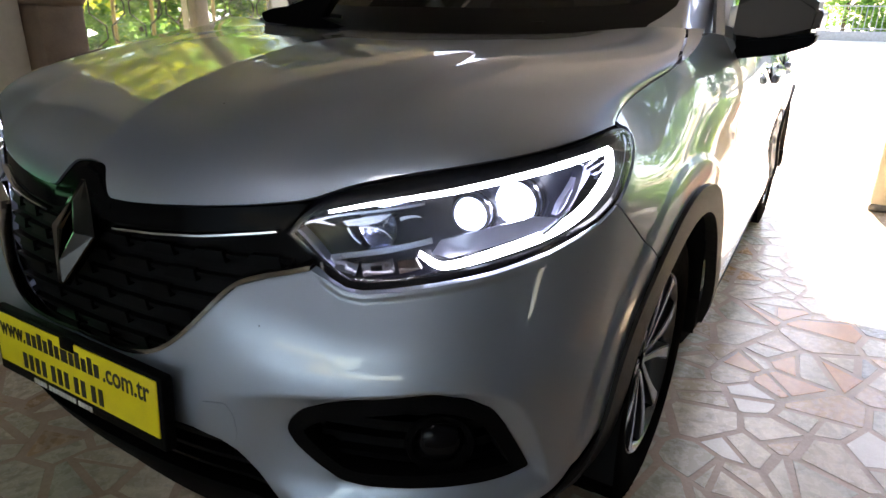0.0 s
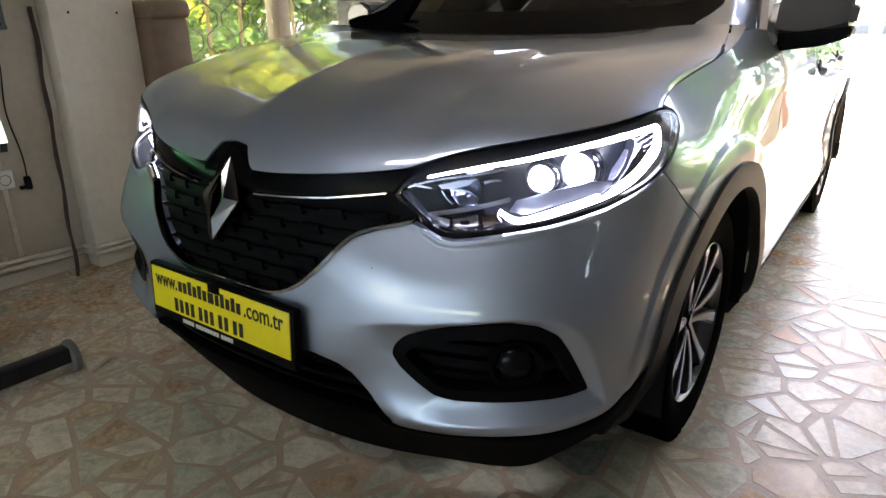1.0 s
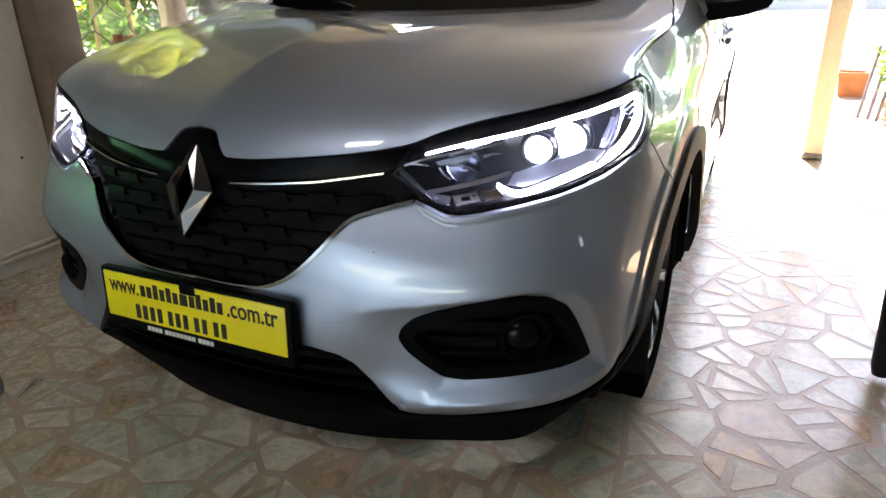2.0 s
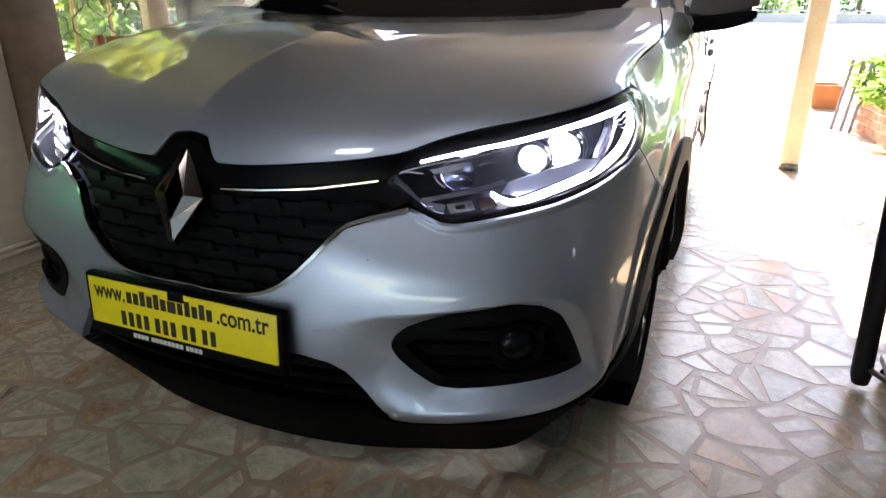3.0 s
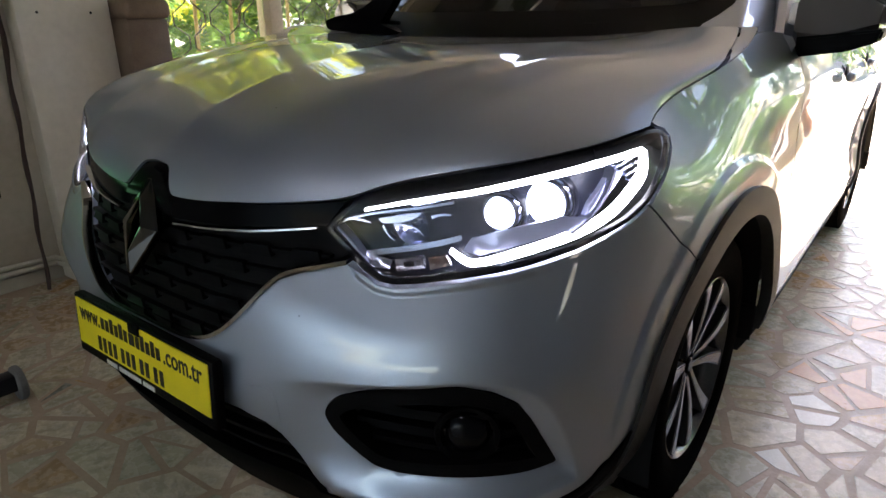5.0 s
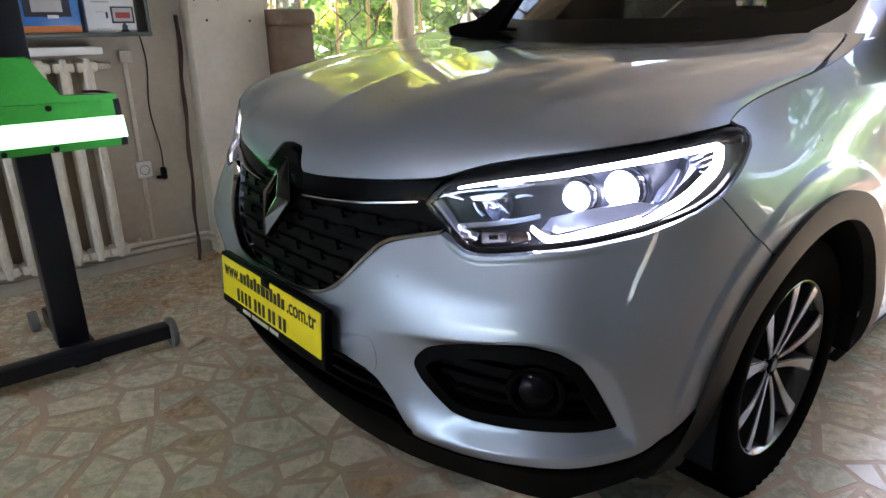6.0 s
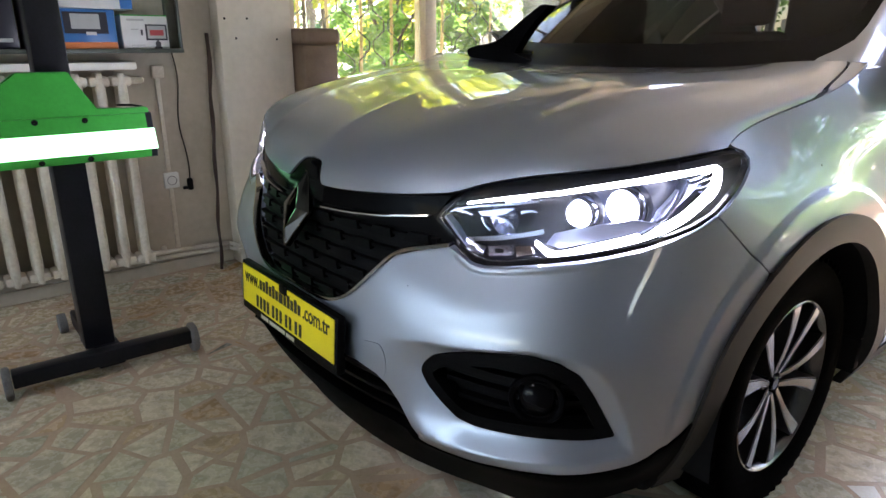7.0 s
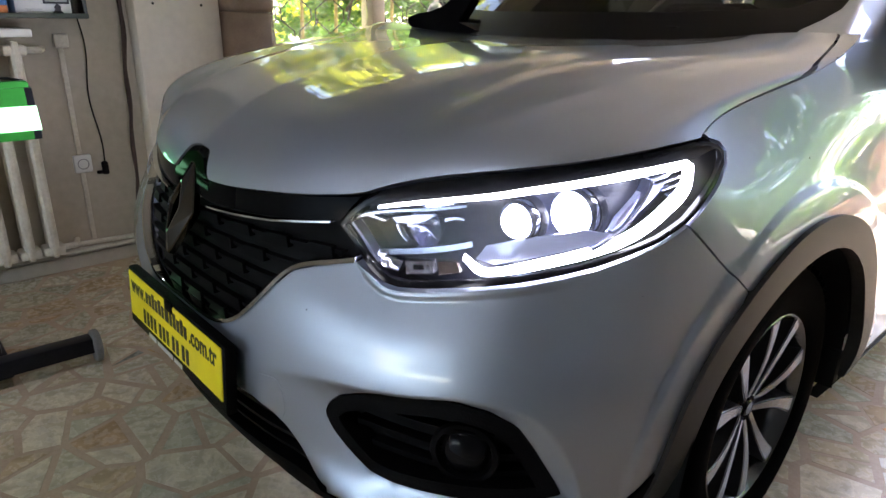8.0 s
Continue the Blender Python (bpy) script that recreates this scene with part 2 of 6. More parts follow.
def rounded(poly, r, n=4):
    """A polygon with its corners rounded by about r."""
    out = []
    k = len(poly)
    for i in range(k):
        p, a, b = Vector(poly[i]), Vector(poly[i - 1]), Vector(poly[(i + 1) % k])
        ra, rb = min(r, (a - p).length * 0.45), min(r, (b - p).length * 0.45)
        p0, p1 = p + (a - p).normalized() * ra, p + (b - p).normalized() * rb
        for j in range(n + 1):
            t = j / n
            out.append(tuple(p0 * (1 - t) ** 2 + p * 2 * t * (1 - t) + p1 * t * t))
    return out


def inset_poly(poly, d):
    """A polygon moved inwards by d."""
    q = np.asarray(poly, float)
    area = 0.5 * np.sum(q[:, 0] * np.roll(q[:, 1], -1) - np.roll(q[:, 0], -1) * q[:, 1])
    sg = 1 if area > 0 else -1
    out = []
    for i in range(len(q)):
        a, p, b = q[i - 1], q[i], q[(i + 1) % len(q)]
        n1 = np.array([-(p - a)[1], (p - a)[0]])
        n2 = np.array([-(b - p)[1], (b - p)[0]])
        n1, n2 = n1 / (np.linalg.norm(n1) + 1e-9), n2 / (np.linalg.norm(n2) + 1e-9)
        m = n1 + n2
        m = m / max(1e-6, np.dot(m, n1)) if np.dot(m, n1) > 0.3 else n1
        out.append(tuple(p + sg * d * m))
    return out


def dense(poly, step):
    out = []
    for a, b in zip(poly, poly[1:] + poly[:1]):
        a, b = Vector(a), Vector(b)
        n = max(1, int(math.ceil((b - a).length / step)))
        out += [tuple(a.lerp(b, i / n)) for i in range(n)]
    return out


def skin(f, outline, holes=(), step=0.03, off=0.0, thick=0.01, creases=()):
    """Points, normals and faces of a panel cut from the surface f by an outline with holes, with edges turned in by thick."""
    loops = [dense(list(outline), step)] + [dense(list(h), step) for h in holes]
    pts, edges = [], []
    for lp in loops:
        k0 = len(pts)
        pts += lp
        edges += [(k0 + i, k0 + (i + 1) % len(lp)) for i in range(len(lp))]
    for c in creases:
        c = dense(list(c), step)[:-1]
        k0 = len(pts)
        pts = pts + c
        edges += [(k0 + i, k0 + i + 1) for i in range(len(c) - 1)]
    rim = np.array(pts)
    lo, hi = np.array(loops[0]).min(0), np.array(loops[0]).max(0)
    gx, gy = np.meshgrid(np.arange(lo[0], hi[0], step), np.arange(lo[1], hi[1], step))
    g = np.stack([gx.ravel(), gy.ravel()], 1)
    keep = inside(g, loops[0])
    for h in loops[1:]:
        keep &= ~inside(g, h)
    g = g[keep]
    if len(g):
        far = np.ones(len(g), bool)
        for k in range(0, len(g), 2000):
            far[k:k + 2000] = (((g[k:k + 2000, None] - rim[None]) ** 2).sum(2).min(1) > (0.45 * step) ** 2)
        g = g[far]
        pts = pts + [tuple(p) for p in g]
    vs, _, fs, *_ = delaunay_2d_cdt([Vector(p) for p in pts], edges, [], 0, 1e-7)
    q = np.array([tuple(v) for v in vs])
    tri = np.array([tuple(t) for t in fs if len(t) == 3])
    cen = q[tri].mean(1)
    ok = inside(cen, loops[0])
    for h in loops[1:]:
        ok &= ~inside(cen, h)
    tri = tri[ok]
    e = 2e-3
    P = lambda a, o=off: f(a[:, 0], a[:, 1], o)
    pos = P(q)
    nor = np.cross(P(q + [e, 0]) - P(q - [e, 0]), P(q + [0, e]) - P(q - [0, e]))
    nor /= np.linalg.norm(nor, axis=1, keepdims=True) + 1e-12
    a = tri[0]
    flat = np.cross(pos[a[1]] - pos[a[0]], pos[a[2]] - pos[a[0]])
    if np.dot(flat, nor[a[0]]) < 0:
        tri = tri[:, ::-1]
    verts, norms, faces = [pos], [nor], [tuple(t) for t in tri]
    if thick:
        seen = {}
        for t in tri:
            for i in range(3):
                x, y = int(t[i]), int(t[(i + 1) % 3])
                seen[(x, y)] = seen.get((x, y), 0) + 1
        border = [k for k in seen if (k[1], k[0]) not in seen]
        back = P(q, off - thick)
        k = len(pos)
        extra, en = [], []
        for x, y in border:
            i = k + len(extra)
            side = np.cross(pos[y] - pos[x], back[x] - pos[x])
            side = -side / (np.linalg.norm(side) + 1e-12)
            extra += [pos[x], back[x], back[y], pos[y]]
            en += [side] * 4
            faces.append((i, i + 1, i + 2, i + 3))
        if extra:
            verts.append(np.array(extra))
            norms.append(np.array(en))
    return np.concatenate(verts), np.concatenate(norms), faces


def panel(name, pieces, material, parent, label=""):
    """One mesh object from one or more pieces made by skin()."""
    V, N, F = [], [], []
    for v, n, f in pieces:
        k = sum(len(a) for a in V)
        V.append(v)
        N.append(n)
        F += [tuple(i + k for i in t) for t in f]
    V, N = np.concatenate(V), np.concatenate(N)
    me = bpy.data.meshes.new(name)
    me.from_pydata([tuple(v) for v in V], [], F)
    me.materials.append(material)
    me.shade_smooth()
    me.normals_split_custom_set_from_vertices([tuple(n) for n in N])
    ob = new(name, me)
    ob.parent = parent
    return tagged(ob, label)


def ribbon(f, path, width, off, thick, taper=(1, 1)):
    """A raised band of the given width along a path on the surface f, scaled from its start to its end by taper."""
    q = np.array(path, float)
    d = np.gradient(q, axis=0)
    d /= np.linalg.norm(d, axis=1, keepdims=True) + 1e-9
    n = np.stack([-d[:, 1], d[:, 0]], 1) * width / 2
    n *= np.linspace(*taper, len(n))[:, None]
    poly = [tuple(p) for p in q + n] + [tuple(p) for p in (q - n)[::-1]]
    return skin(f, poly, (), max(width * 0.8, 0.012), off, thick)


def smooth_path(pts, n=40):
    q = np.array(pts, float)
    t = np.concatenate([[0], np.cumsum(np.linalg.norm(np.diff(q, axis=0), axis=1))])
    return [tuple(p) for p in spline(t, q)(np.linspace(0, t[-1], n))]

# ---- structure ----
ROOM_X0, ROOM_X1, ROOM_Y0, ROOM_Y1, ROOM_H = -1.96, 2.0, -4.2, 4.3, 2.8
EAST_END = 3.3
WIN_TOP = 2.25


def wall_slab(name, a, b, label, material=WALL):
    return single(name, box(bmesh.new(), a, b, 0.004), material, label, "wall", "structure", False)


ground_bm = bmesh.new()
bmesh.ops.create_grid(ground_bm, x_segments=8, y_segments=8, size=150, matrix=Matrix.Translation((0, 60, -0.035)))
GROUND = mat("pale_paving", (0.68, 0.62, 0.53), 0.85, noise_scale=0.6, color2=(0.58, 0.52, 0.44), bump=0.3)
single("ground", ground_bm, GROUND, "pale sunlit paving outside the garage", "ground", "structure")
GROUT = mat("grout", (0.47, 0.345, 0.235), 0.4, noise_scale=9, color2=(0.39, 0.27, 0.18), bump=0.25)
floor_ob = single("floor", box(bmesh.new(), (ROOM_X0 - 0.15, ROOM_Y0 - 0.2, -0.12), (4.6, 7.6, -0.0007)), GROUT, "crazy-paved marble floor with reddish grout", "floor", "structure", False)
wall_slab("wall_west", (ROOM_X0 - 0.2, ROOM_Y0, 0), (ROOM_X0, 1.01, ROOM_H), "cream painted plaster wall")
wall_slab("wall_west_sill", (ROOM_X0 - 0.2, 1.01, 0), (ROOM_X0, ROOM_Y1, 0.48), "cream painted wall under the window")
wall_slab("wall_west_head", (ROOM_X0 - 0.2, 1.01, WIN_TOP), (ROOM_X0, ROOM_Y1, ROOM_H), "cream painted wall over the window")
SW0, SW1, SZ0, SZ1 = -.6, 1.9, .58, 1.02
for nm, q0, q1 in (("wall_south", (ROOM_X0, ROOM_Y0 - 0.2, 0), (SW0, ROOM_Y0, ROOM_H)), ("wall_south_pier", (SW1, ROOM_Y0 - 0.2, 0), (ROOM_X1, ROOM_Y0, ROOM_H)),
                   ("wall_south_sill", (SW0, ROOM_Y0 - 0.2, 0), (SW1, ROOM_Y0, SZ0)), ("wall_south_head", (SW0, ROOM_Y0 - 0.2, SZ1), (SW1, ROOM_Y0, ROOM_H))):
    wall_slab(nm, q0, q1, "cream painted plaster wall")
win_s = thing("window_2", "wide low cream-framed window", "window", kind="structure")
for x0 in (SW0, .22, 1.03, SW1 - .07):
    part("window_frame", box(bmesh.new(), (x0, ROOM_Y0 - 0.14, SZ0), (x0 + .07, ROOM_Y0 - 0.05, SZ1), 0.006), POST_PAINT, win_s)
for x0, x1 in ((SW0 + .07, .22), (.29, 1.03), (1.10, SW1 - .07)):
    ob = part("pane", box(bmesh.new(), (x0, ROOM_Y0 - 0.10, SZ0), (x1, ROOM_Y0 - 0.095, SZ1)), PANE, win_s, smooth=False)
    ob.visible_shadow = False
# unseen wall; its stepped header is added to shape the wing's reflections
for nm, q0, q1 in (("wall_east", (ROOM_Y0, 0), (.328, ROOM_H)), ("wall_east_end", (.402, 0), (2.0, ROOM_H)), ("wall_east_head", (2.0, 1.62), (2.74, ROOM_H)), ("wall_east_reflection_drop", (2.74, 1.36), (EAST_END, ROOM_H)),
                   ("wall_east_sill", (2.0, 0), (EAST_END, .5)), ("wall_east_slit_sill", (.328, 0), (.402, .75)), ("wall_east_slit_head", (.328, .90), (.402, ROOM_H))):
    wall_slab(nm, (ROOM_X1, q0[0], q0[1]), (ROOM_X1 + 0.2, q1[0], q1[1]), "plain unseen wall, darkened to dim its reflection in the car", EAST_DARK)
single("ceiling", box(bmesh.new(), (ROOM_X0 - 0.2, ROOM_Y0 - 0.2, ROOM_H), (3.1, 4.2, ROOM_H + 0.25)), CEILING, "off-white painted ceiling", "ceiling", "structure", False)
# unseen slabs added and cut to set the shade edge on the floor
single("canopy", box(bmesh.new(), (ROOM_X0 - 0.2, 4.2, ROOM_H), (0.95, 4.92, ROOM_H + 0.2), 0.01), DARK_SOFFIT, "unseen slab added to shade the entrance floor", "canopy", "structure", False)
shade_slab = prism(bmesh.new(), [(-2.16, 4.925), (.715, 4.925), (.40, 6.03), (-.15, 7.9), (-2.16, 7.9)], ROOM_H, ROOM_H + .2)
single("canopy", shade_slab, DARK_SOFFIT, "unseen slanting slab added to shade the ground beyond the entrance", "canopy", "structure", False)
column_bm = box(bmesh.new(), (ROOM_X0, 0.595, 0), (ROOM_X0 + 0.11, 0.985, ROOM_H), 0.008)
column = single("column", column_bm, COLUMN_PAINT, "white painted square column with small screw holes", "column", "structure")
for sy, sz in ((0.628, 1.273), (0.744, 1.275), (0.679, 1.18), (0.898, 1.176), (0.85, 0.50)):
    b = bmesh.new()
    lathe(b, [(0.0001, 0.002), (0.005, 0.002), (0.006, 0.0)], pose(ROOM_X0 + 0.11, sy, sz, 0, 90, 0), 10)
    part("screw_hole", b, MATT_DARK, column)
# made-up dark beam that gives the bonnet a darker band to reflect
single("beam", box(bmesh.new(), (ROOM_X0, -2.2, ROOM_H - .22), (-1.02, 4.18, ROOM_H - .002), 0.01), DARK_SOFFIT, "unseen dark beam added to darken the bonnet's reflection", "beam", "structure", False)
# corner post of the open front
b = bmesh.new()
box(b, (1.43, 4.18, 0.04), (1.55, 4.30, ROOM_H), 0.01)
post = single("post", b, POST_PAINT, "cream painted steel post at the open front", "post", "structure")
b = bmesh.new()
box(b, (1.425, 4.175, 0), (1.555, 4.305, 0.045), 0.006)
part("foot_plate", b, STEEL, post, "rusty steel foot plate")
# window in the west wall
win = thing("window_1", "large cream-framed window with ornamental iron grille", "window", kind="structure")
for name, y0, y1 in (("window_frame", 1.01, 1.065), ("window_frame", 1.96, 2.05), ("window_frame", 3.30, 3.42), ("window_frame", 4.24, 4.30)):
    part(name, box(bmesh.new(), (ROOM_X0 - .12, y0, 0.48), (ROOM_X0, y1, WIN_TOP), 0.008), POST_PAINT, win)
for z0, z1 in ((0.48, 0.54), (WIN_TOP - .06, WIN_TOP)):
    part("window_frame", box(bmesh.new(), (ROOM_X0 - .10, 1.01, z0), (ROOM_X0 - .01, 4.30, z1), 0.006), POST_PAINT, win)
for y0, y1 in ((1.065, 1.96), (2.05, 3.30), (3.42, 4.24)):
    ob = part("pane", box(bmesh.new(), (ROOM_X0 - .063, y0, 0.54), (ROOM_X0 - .057, y1, WIN_TOP - .06)), DUSTY_PANE, win, smooth=False)
    ob.visible_shadow = False
part("window_sill", box(bmesh.new(), (ROOM_X0 - .02, 1.015, 0.455), (ROOM_X0 + .12, 4.30, 0.483), 0.006), WHITE_PLASTIC, win)

# ---- the car: body surface ----
# half plan of the body at bumper height, from the nose round to the tail
PLAN = [(0, .020), (.2, .028), (.4, .058), (.55, .098), (.68, .150), (.77, .220), (.83, .330), (.865, .480), (.89, .65), (.905, .85), (.912, 1.1),
        (.917, 1.6), (.917, 2.4), (.912, 3.2), (.885, 3.85), (.80, 4.22), (.60, 4.38), (.3, 4.44), (0, 4.45)]
_q = np.array(PLAN)
_s = np.concatenate([[0], np.cumsum(np.linalg.norm(np.diff(_q, axis=0), axis=1))])
plan_at = spline(np.concatenate([-_s[:0:-1], _s]), np.concatenate([_q[:0:-1] * [-1, 1], _q]))
S_END = _s[-1]
# how far the body steps in from that plan, by height, at stations along it
LEVELS = [.20, .28, .36, .50, .60, .70, .78, .86, .95, 1.12]
STATIONS = [0, .40, .56, .75, .936, 1.09, 1.262, 1.5, 3.0]
STEP_IN = [
    (.10, .05, .02, .00, .012, .03, .04, .06, .11, .25),
    (.11, .055, .02, .00, .008, .036, .072, .087, .135, .26),
    (.12, .06, .02, .00, .006, .044, .086, .105, .142, .25),
    (.12, .06, .02, .00, .004, .036, .073, .095, .127, .24),
    (.11, .05, .015, .00, .00, .02, .04, .058, .088, .20),
    (.09, .04, .01, .00, .00, .005, .01, .022, .06, .16),
    (.06, .03, .005, .00, .00, .0, .005, .022, .068, .14),
    (.05, .02, .0, .00, .00, .0, .004, .018, .045, .11),
    (.05, .02, .0, .010, .014, .008, .002, .010, .035, .09)]
_lv = [spline(LEVELS, row) for row in STEP_IN]
_st = np.array(STATIONS)
_card = spline(np.concatenate([-_st[:0:-1], _st, [6.0]]), np.eye(2 * len(_st)))
FOG = [(.466, .495), (.475, .518), (.500, .541), (.545, .559), (.60, .574), (.663, .586), (.722, .592), (.778, .584), (.824, .560), (.852, .521), (.880, .474), (.916, .413),
       (.861, .411), (.788, .412), (.728, .409), (.667, .404), (.602, .399), (.558, .404), (.517, .435), (.483, .466)]
# the crease round the fog lamp's hollow, and its lower part alone
CREASE_TOP = smooth_path([(.25, .535), (.39, .552), (.47, .566), (.535, .574), (.60, .583), (.663, .593), (.721, .602), (.777, .601), (.835, .584), (.872, .552), (.908, .488), (.932, .426), (.940, .382)], 60)
CREASE_LOW = smooth_path([(.940, .382), (.848, .377), (.790, .373), (.732, .369), (.673, .362), (.608, .353), (.545, .345), (.485, .340)], 40)
HOLLOW = CREASE_TOP + CREASE_LOW[1:] + [(.40, .30), (.10, .30), (.10, .535)]
HEADLAMP = [(.452, .814), (.468, .838), (.498, .862), (.538, .885), (.602, .902), (.675, .915), (.76, .928), (.90, .942), (1.03, .954), (1.11, .960), (1.18, .962), (1.218, .960), (1.244, .953),
            (1.256, .941), (1.246, .923), (1.211, .900), (1.162, .874), (1.115, .848), (1.062, .826), (1.011, .811), (.953, .796), (.895, .787), (.833, .778), (.766, .768), (.70, .757), (.635, .746),
            (.595, .741), (.565, .743), (.535, .755), (.503, .775), (.477, .794)]
LAMP_LEDGE = [(.50, .772), (.535, .752), (.565, .740), (.595, .738), (.635, .743), (.70, .754), (.766, .765), (.833, .775), (.895, .784), (.953, .793)]
HUB_Y, HUB_Z, HUB_S, WHEELBASE = 0.927, 0.335, 1.54, 2.646


def step_smooth(a, b, x):
    t = np.clip((x - a) / (b - a), 0, 1)
    return t * t * (3 - 2 * t)


def line_away(p, line):
    """How far the points p lie from a line of points."""
    d = np.full(len(p), 9.0)
    for (x0, y0), (x1, y1) in zip(line, line[1:]):
        e = np.array([x1 - x0, y1 - y0])
        t = np.clip(((p - [x0, y0]) @ e) / (e @ e), 0, 1)
        d = np.minimum(d, np.linalg.norm(p - [x0, y0] - t[:, None] * e, axis=1))
    return d


def body(s, z, off=0.0):
    """The body's skin at s along the plan (negative: the other side) and height z, moved out by off."""
    s, z = np.asarray(s, float), np.asarray(z, float)
    e = 1e-3
    p = plan_at(s)
    d = plan_at(s + e) - plan_at(s - e)
    d /= np.linalg.norm(d, axis=1, keepdims=True)
    nrm = np.stack([d[:, 1], -d[:, 0]], 1)
    w = _card(np.clip(np.abs(s), 0, 6.0))
    n = len(_st)
    ins = np.zeros(len(s))
    for k in range(2 * n):
        j = abs(k - (n - 1)) if k < 2 * n - 1 else n - 1
        ins += w[:, k] * _lv[j](z)
    a = np.abs(s)
    pq = np.stack([a, z], 1)
    # hollow round the fog lamp between two creases, over a turned-out lower edge
    d_in, d_out = line_away(pq, FOG + FOG[:1]), line_away(pq, CREASE_TOP + CREASE_LOW[1:])
    w_in = np.where(inside(pq, FOG), 1.0, np.where(inside(pq, HOLLOW), d_out / (d_in + d_out + 1e-9), 0.0))
    lower = 0.024 * np.exp(-((z - .345) / .055) ** 2) * step_smooth(.34, .46, a) * (1 - step_smooth(.93, 1.08, a))
    ins += 0.018 * w_in * step_smooth(.28, .47, a) - (1 - w_in) * lower
    # soft groove over the crease, and a rolled ledge under the headlamp
    ins += 0.0010 * np.exp(-((z - .628 - .03 * step_smooth(.5, .8, a)) / .016) ** 2) * step_smooth(.38, .48, a) * (1 - step_smooth(.80, .95, a))
    ins -= 0.007 * (1 - step_smooth(.003, .017, line_away(pq, LAMP_LEDGE))) * (1 - step_smooth(.80, .96, a)) * step_smooth(.49, .53, a)
    # swelling round the wheel arches
    for c in (HUB_S, HUB_S + WHEELBASE):
        rr = np.hypot(a - c, z - HUB_Z)
        ins -= (0.007 * np.exp(-((rr - 0.44) / 0.10) ** 2) + 0.007 * (1 - step_smooth(.508, .530, rr))) * step_smooth(0.25, 0.5, z)
    q = p - nrm * (ins - off)[:, None]
    return np.stack([q[:, 0], q[:, 1], z], 1)


def mirror(poly):
    return [(-x, y) for x, y in poly][::-1]


def both(half):
    """A closed outline from its half, which runs from the middle line back to the middle line."""
    m = [(-x, y) for x, y in half if x > 1e-6]
    return list(half) + m[::-1]


# outlines on the skin, as (s, z)
LIP = [(0, .846), (.09, .838), (.25, .845), (.35, .853), (.44, .863), (.50, .874), (.54, .888), (.602, .905), (.76, .930), (.90, .944), (1.03, .956), (1.11, .962), (1.195, .964)]
GRILLE_LOW = [(.500, .762), (.43, .746), (.372, .727), (.333, .691), (.284, .641), (.228, .598), (.165, .576), (.10, .572), (0, .574)]
# lower edge of the silver skin, from the wheel arch to the intake
LOW_EDGE = [(1.062, .393), (1.03, .378), (.98, .367), (.93, .361), (.824, .351), (.733, .343), (.66, .332), (.579, .312), (.510, .306), (.478, .312), (.450, .338), (.405, .392), (.370, .432), (.34, .450), (.28, .462)]


def arch(c, r, a0, a1, n=24):
    return [(c + r * math.cos(radians(a0 + (a1 - a0) * k / n)), HUB_Z + r * math.sin(radians(a0 + (a1 - a0) * k / n))) for k in range(n + 1)]


car = thing("car", "silver five-door crossover car with its headlights switched on", "car")
# bumper: silver skin from the grille down to the black lower lip, back to the wheel arch
ARCH_R = 0.455
arch_front = [p for p in arch(HUB_S, ARCH_R, 126, 169, 12)]
bumper_half = [(0, .570)] + GRILLE_LOW[::-1][1:] + [(s, z - .003) for s, z in HEADLAMP[:16:-1][2:]] + [(1.192, .776), (1.267, .7115)] + arch_front[1:] \
    + LOW_EDGE + [(.20, .462), (0, .462)]
bumper_out = both(bumper_half)
fog_hole = rounded(FOG, 0.012)


def beside(line, d):
    """A line moved sideways by d."""
    q = np.array(line, float)
    t = np.gradient(q, axis=0)
    return [tuple(p) for p in q + d * np.stack([t[:, 1], -t[:, 0]], 1) / (np.linalg.norm(t, axis=1, keepdims=True) + 1e-9)]


_ct = [p for p in CREASE_TOP if p[0] > .31]
bumper_creases = [_ct, beside(_ct, -.006)[:-1], beside(_ct, .005)[2:-3], CREASE_LOW[1:], beside(CREASE_LOW, .007)[3:-3], beside(CREASE_LOW, -.006)[3:-3], [(.490, .345), (.545, .395)]]
bumper_creases += [beside(smooth_path(LAMP_LEDGE, 60), d)[4:] for d in (.0045, .0075, .0105, .0135, .0175)]
FLANGE = (.508, .515, .522, .530)
bumper_creases += [arch(HUB_S, r, 134, 166, 16) for r in FLANGE]
bumper_creases += [mirror(c) for c in bumper_creases]
panel("bumper", [skin(body, bumper_out, (fog_hole, mirror(fog_hole)), 0.010, 0, 0.02, bumper_creases)], PAINT, car, "silver bumper with a few dark specks")
# tow-hook cover and its joint
hook = rounded([(.300, .4585), (.345, .452), (.363, .442), (.376, .470), (.374, .508), (.360, .530), (.306, .522)], 0.010)
panel("tow_hook_cover", [skin(body, hook, (), 0.02, 0.0012, 0.003)], PAINT, car)
# lower lip and intake
lip_half = [(0, .33), (.42, .325), (.465, .306), (.51, .301), (.579, .307), (.66, .327), (.733, .338), (.824, .346), (.93, .356), (.98, .362), (1.03, .373), (1.064, .388), (1.090, .415), (1.088, .30), (1.10, .205), (.9, .140), (0, .130)]
panel("lower_lip", [skin(body, both(lip_half), (), 0.03, 0.004, 0.05)], LIP_BLACK, car, "black plastic lower lip")
panel("intake", [skin(body, both([(0, .47), (.36, .455), (.42, .38), (.475, .312), (0, .31)]), (), 0.03, -0.045, 0)], MATT_DARK, car)
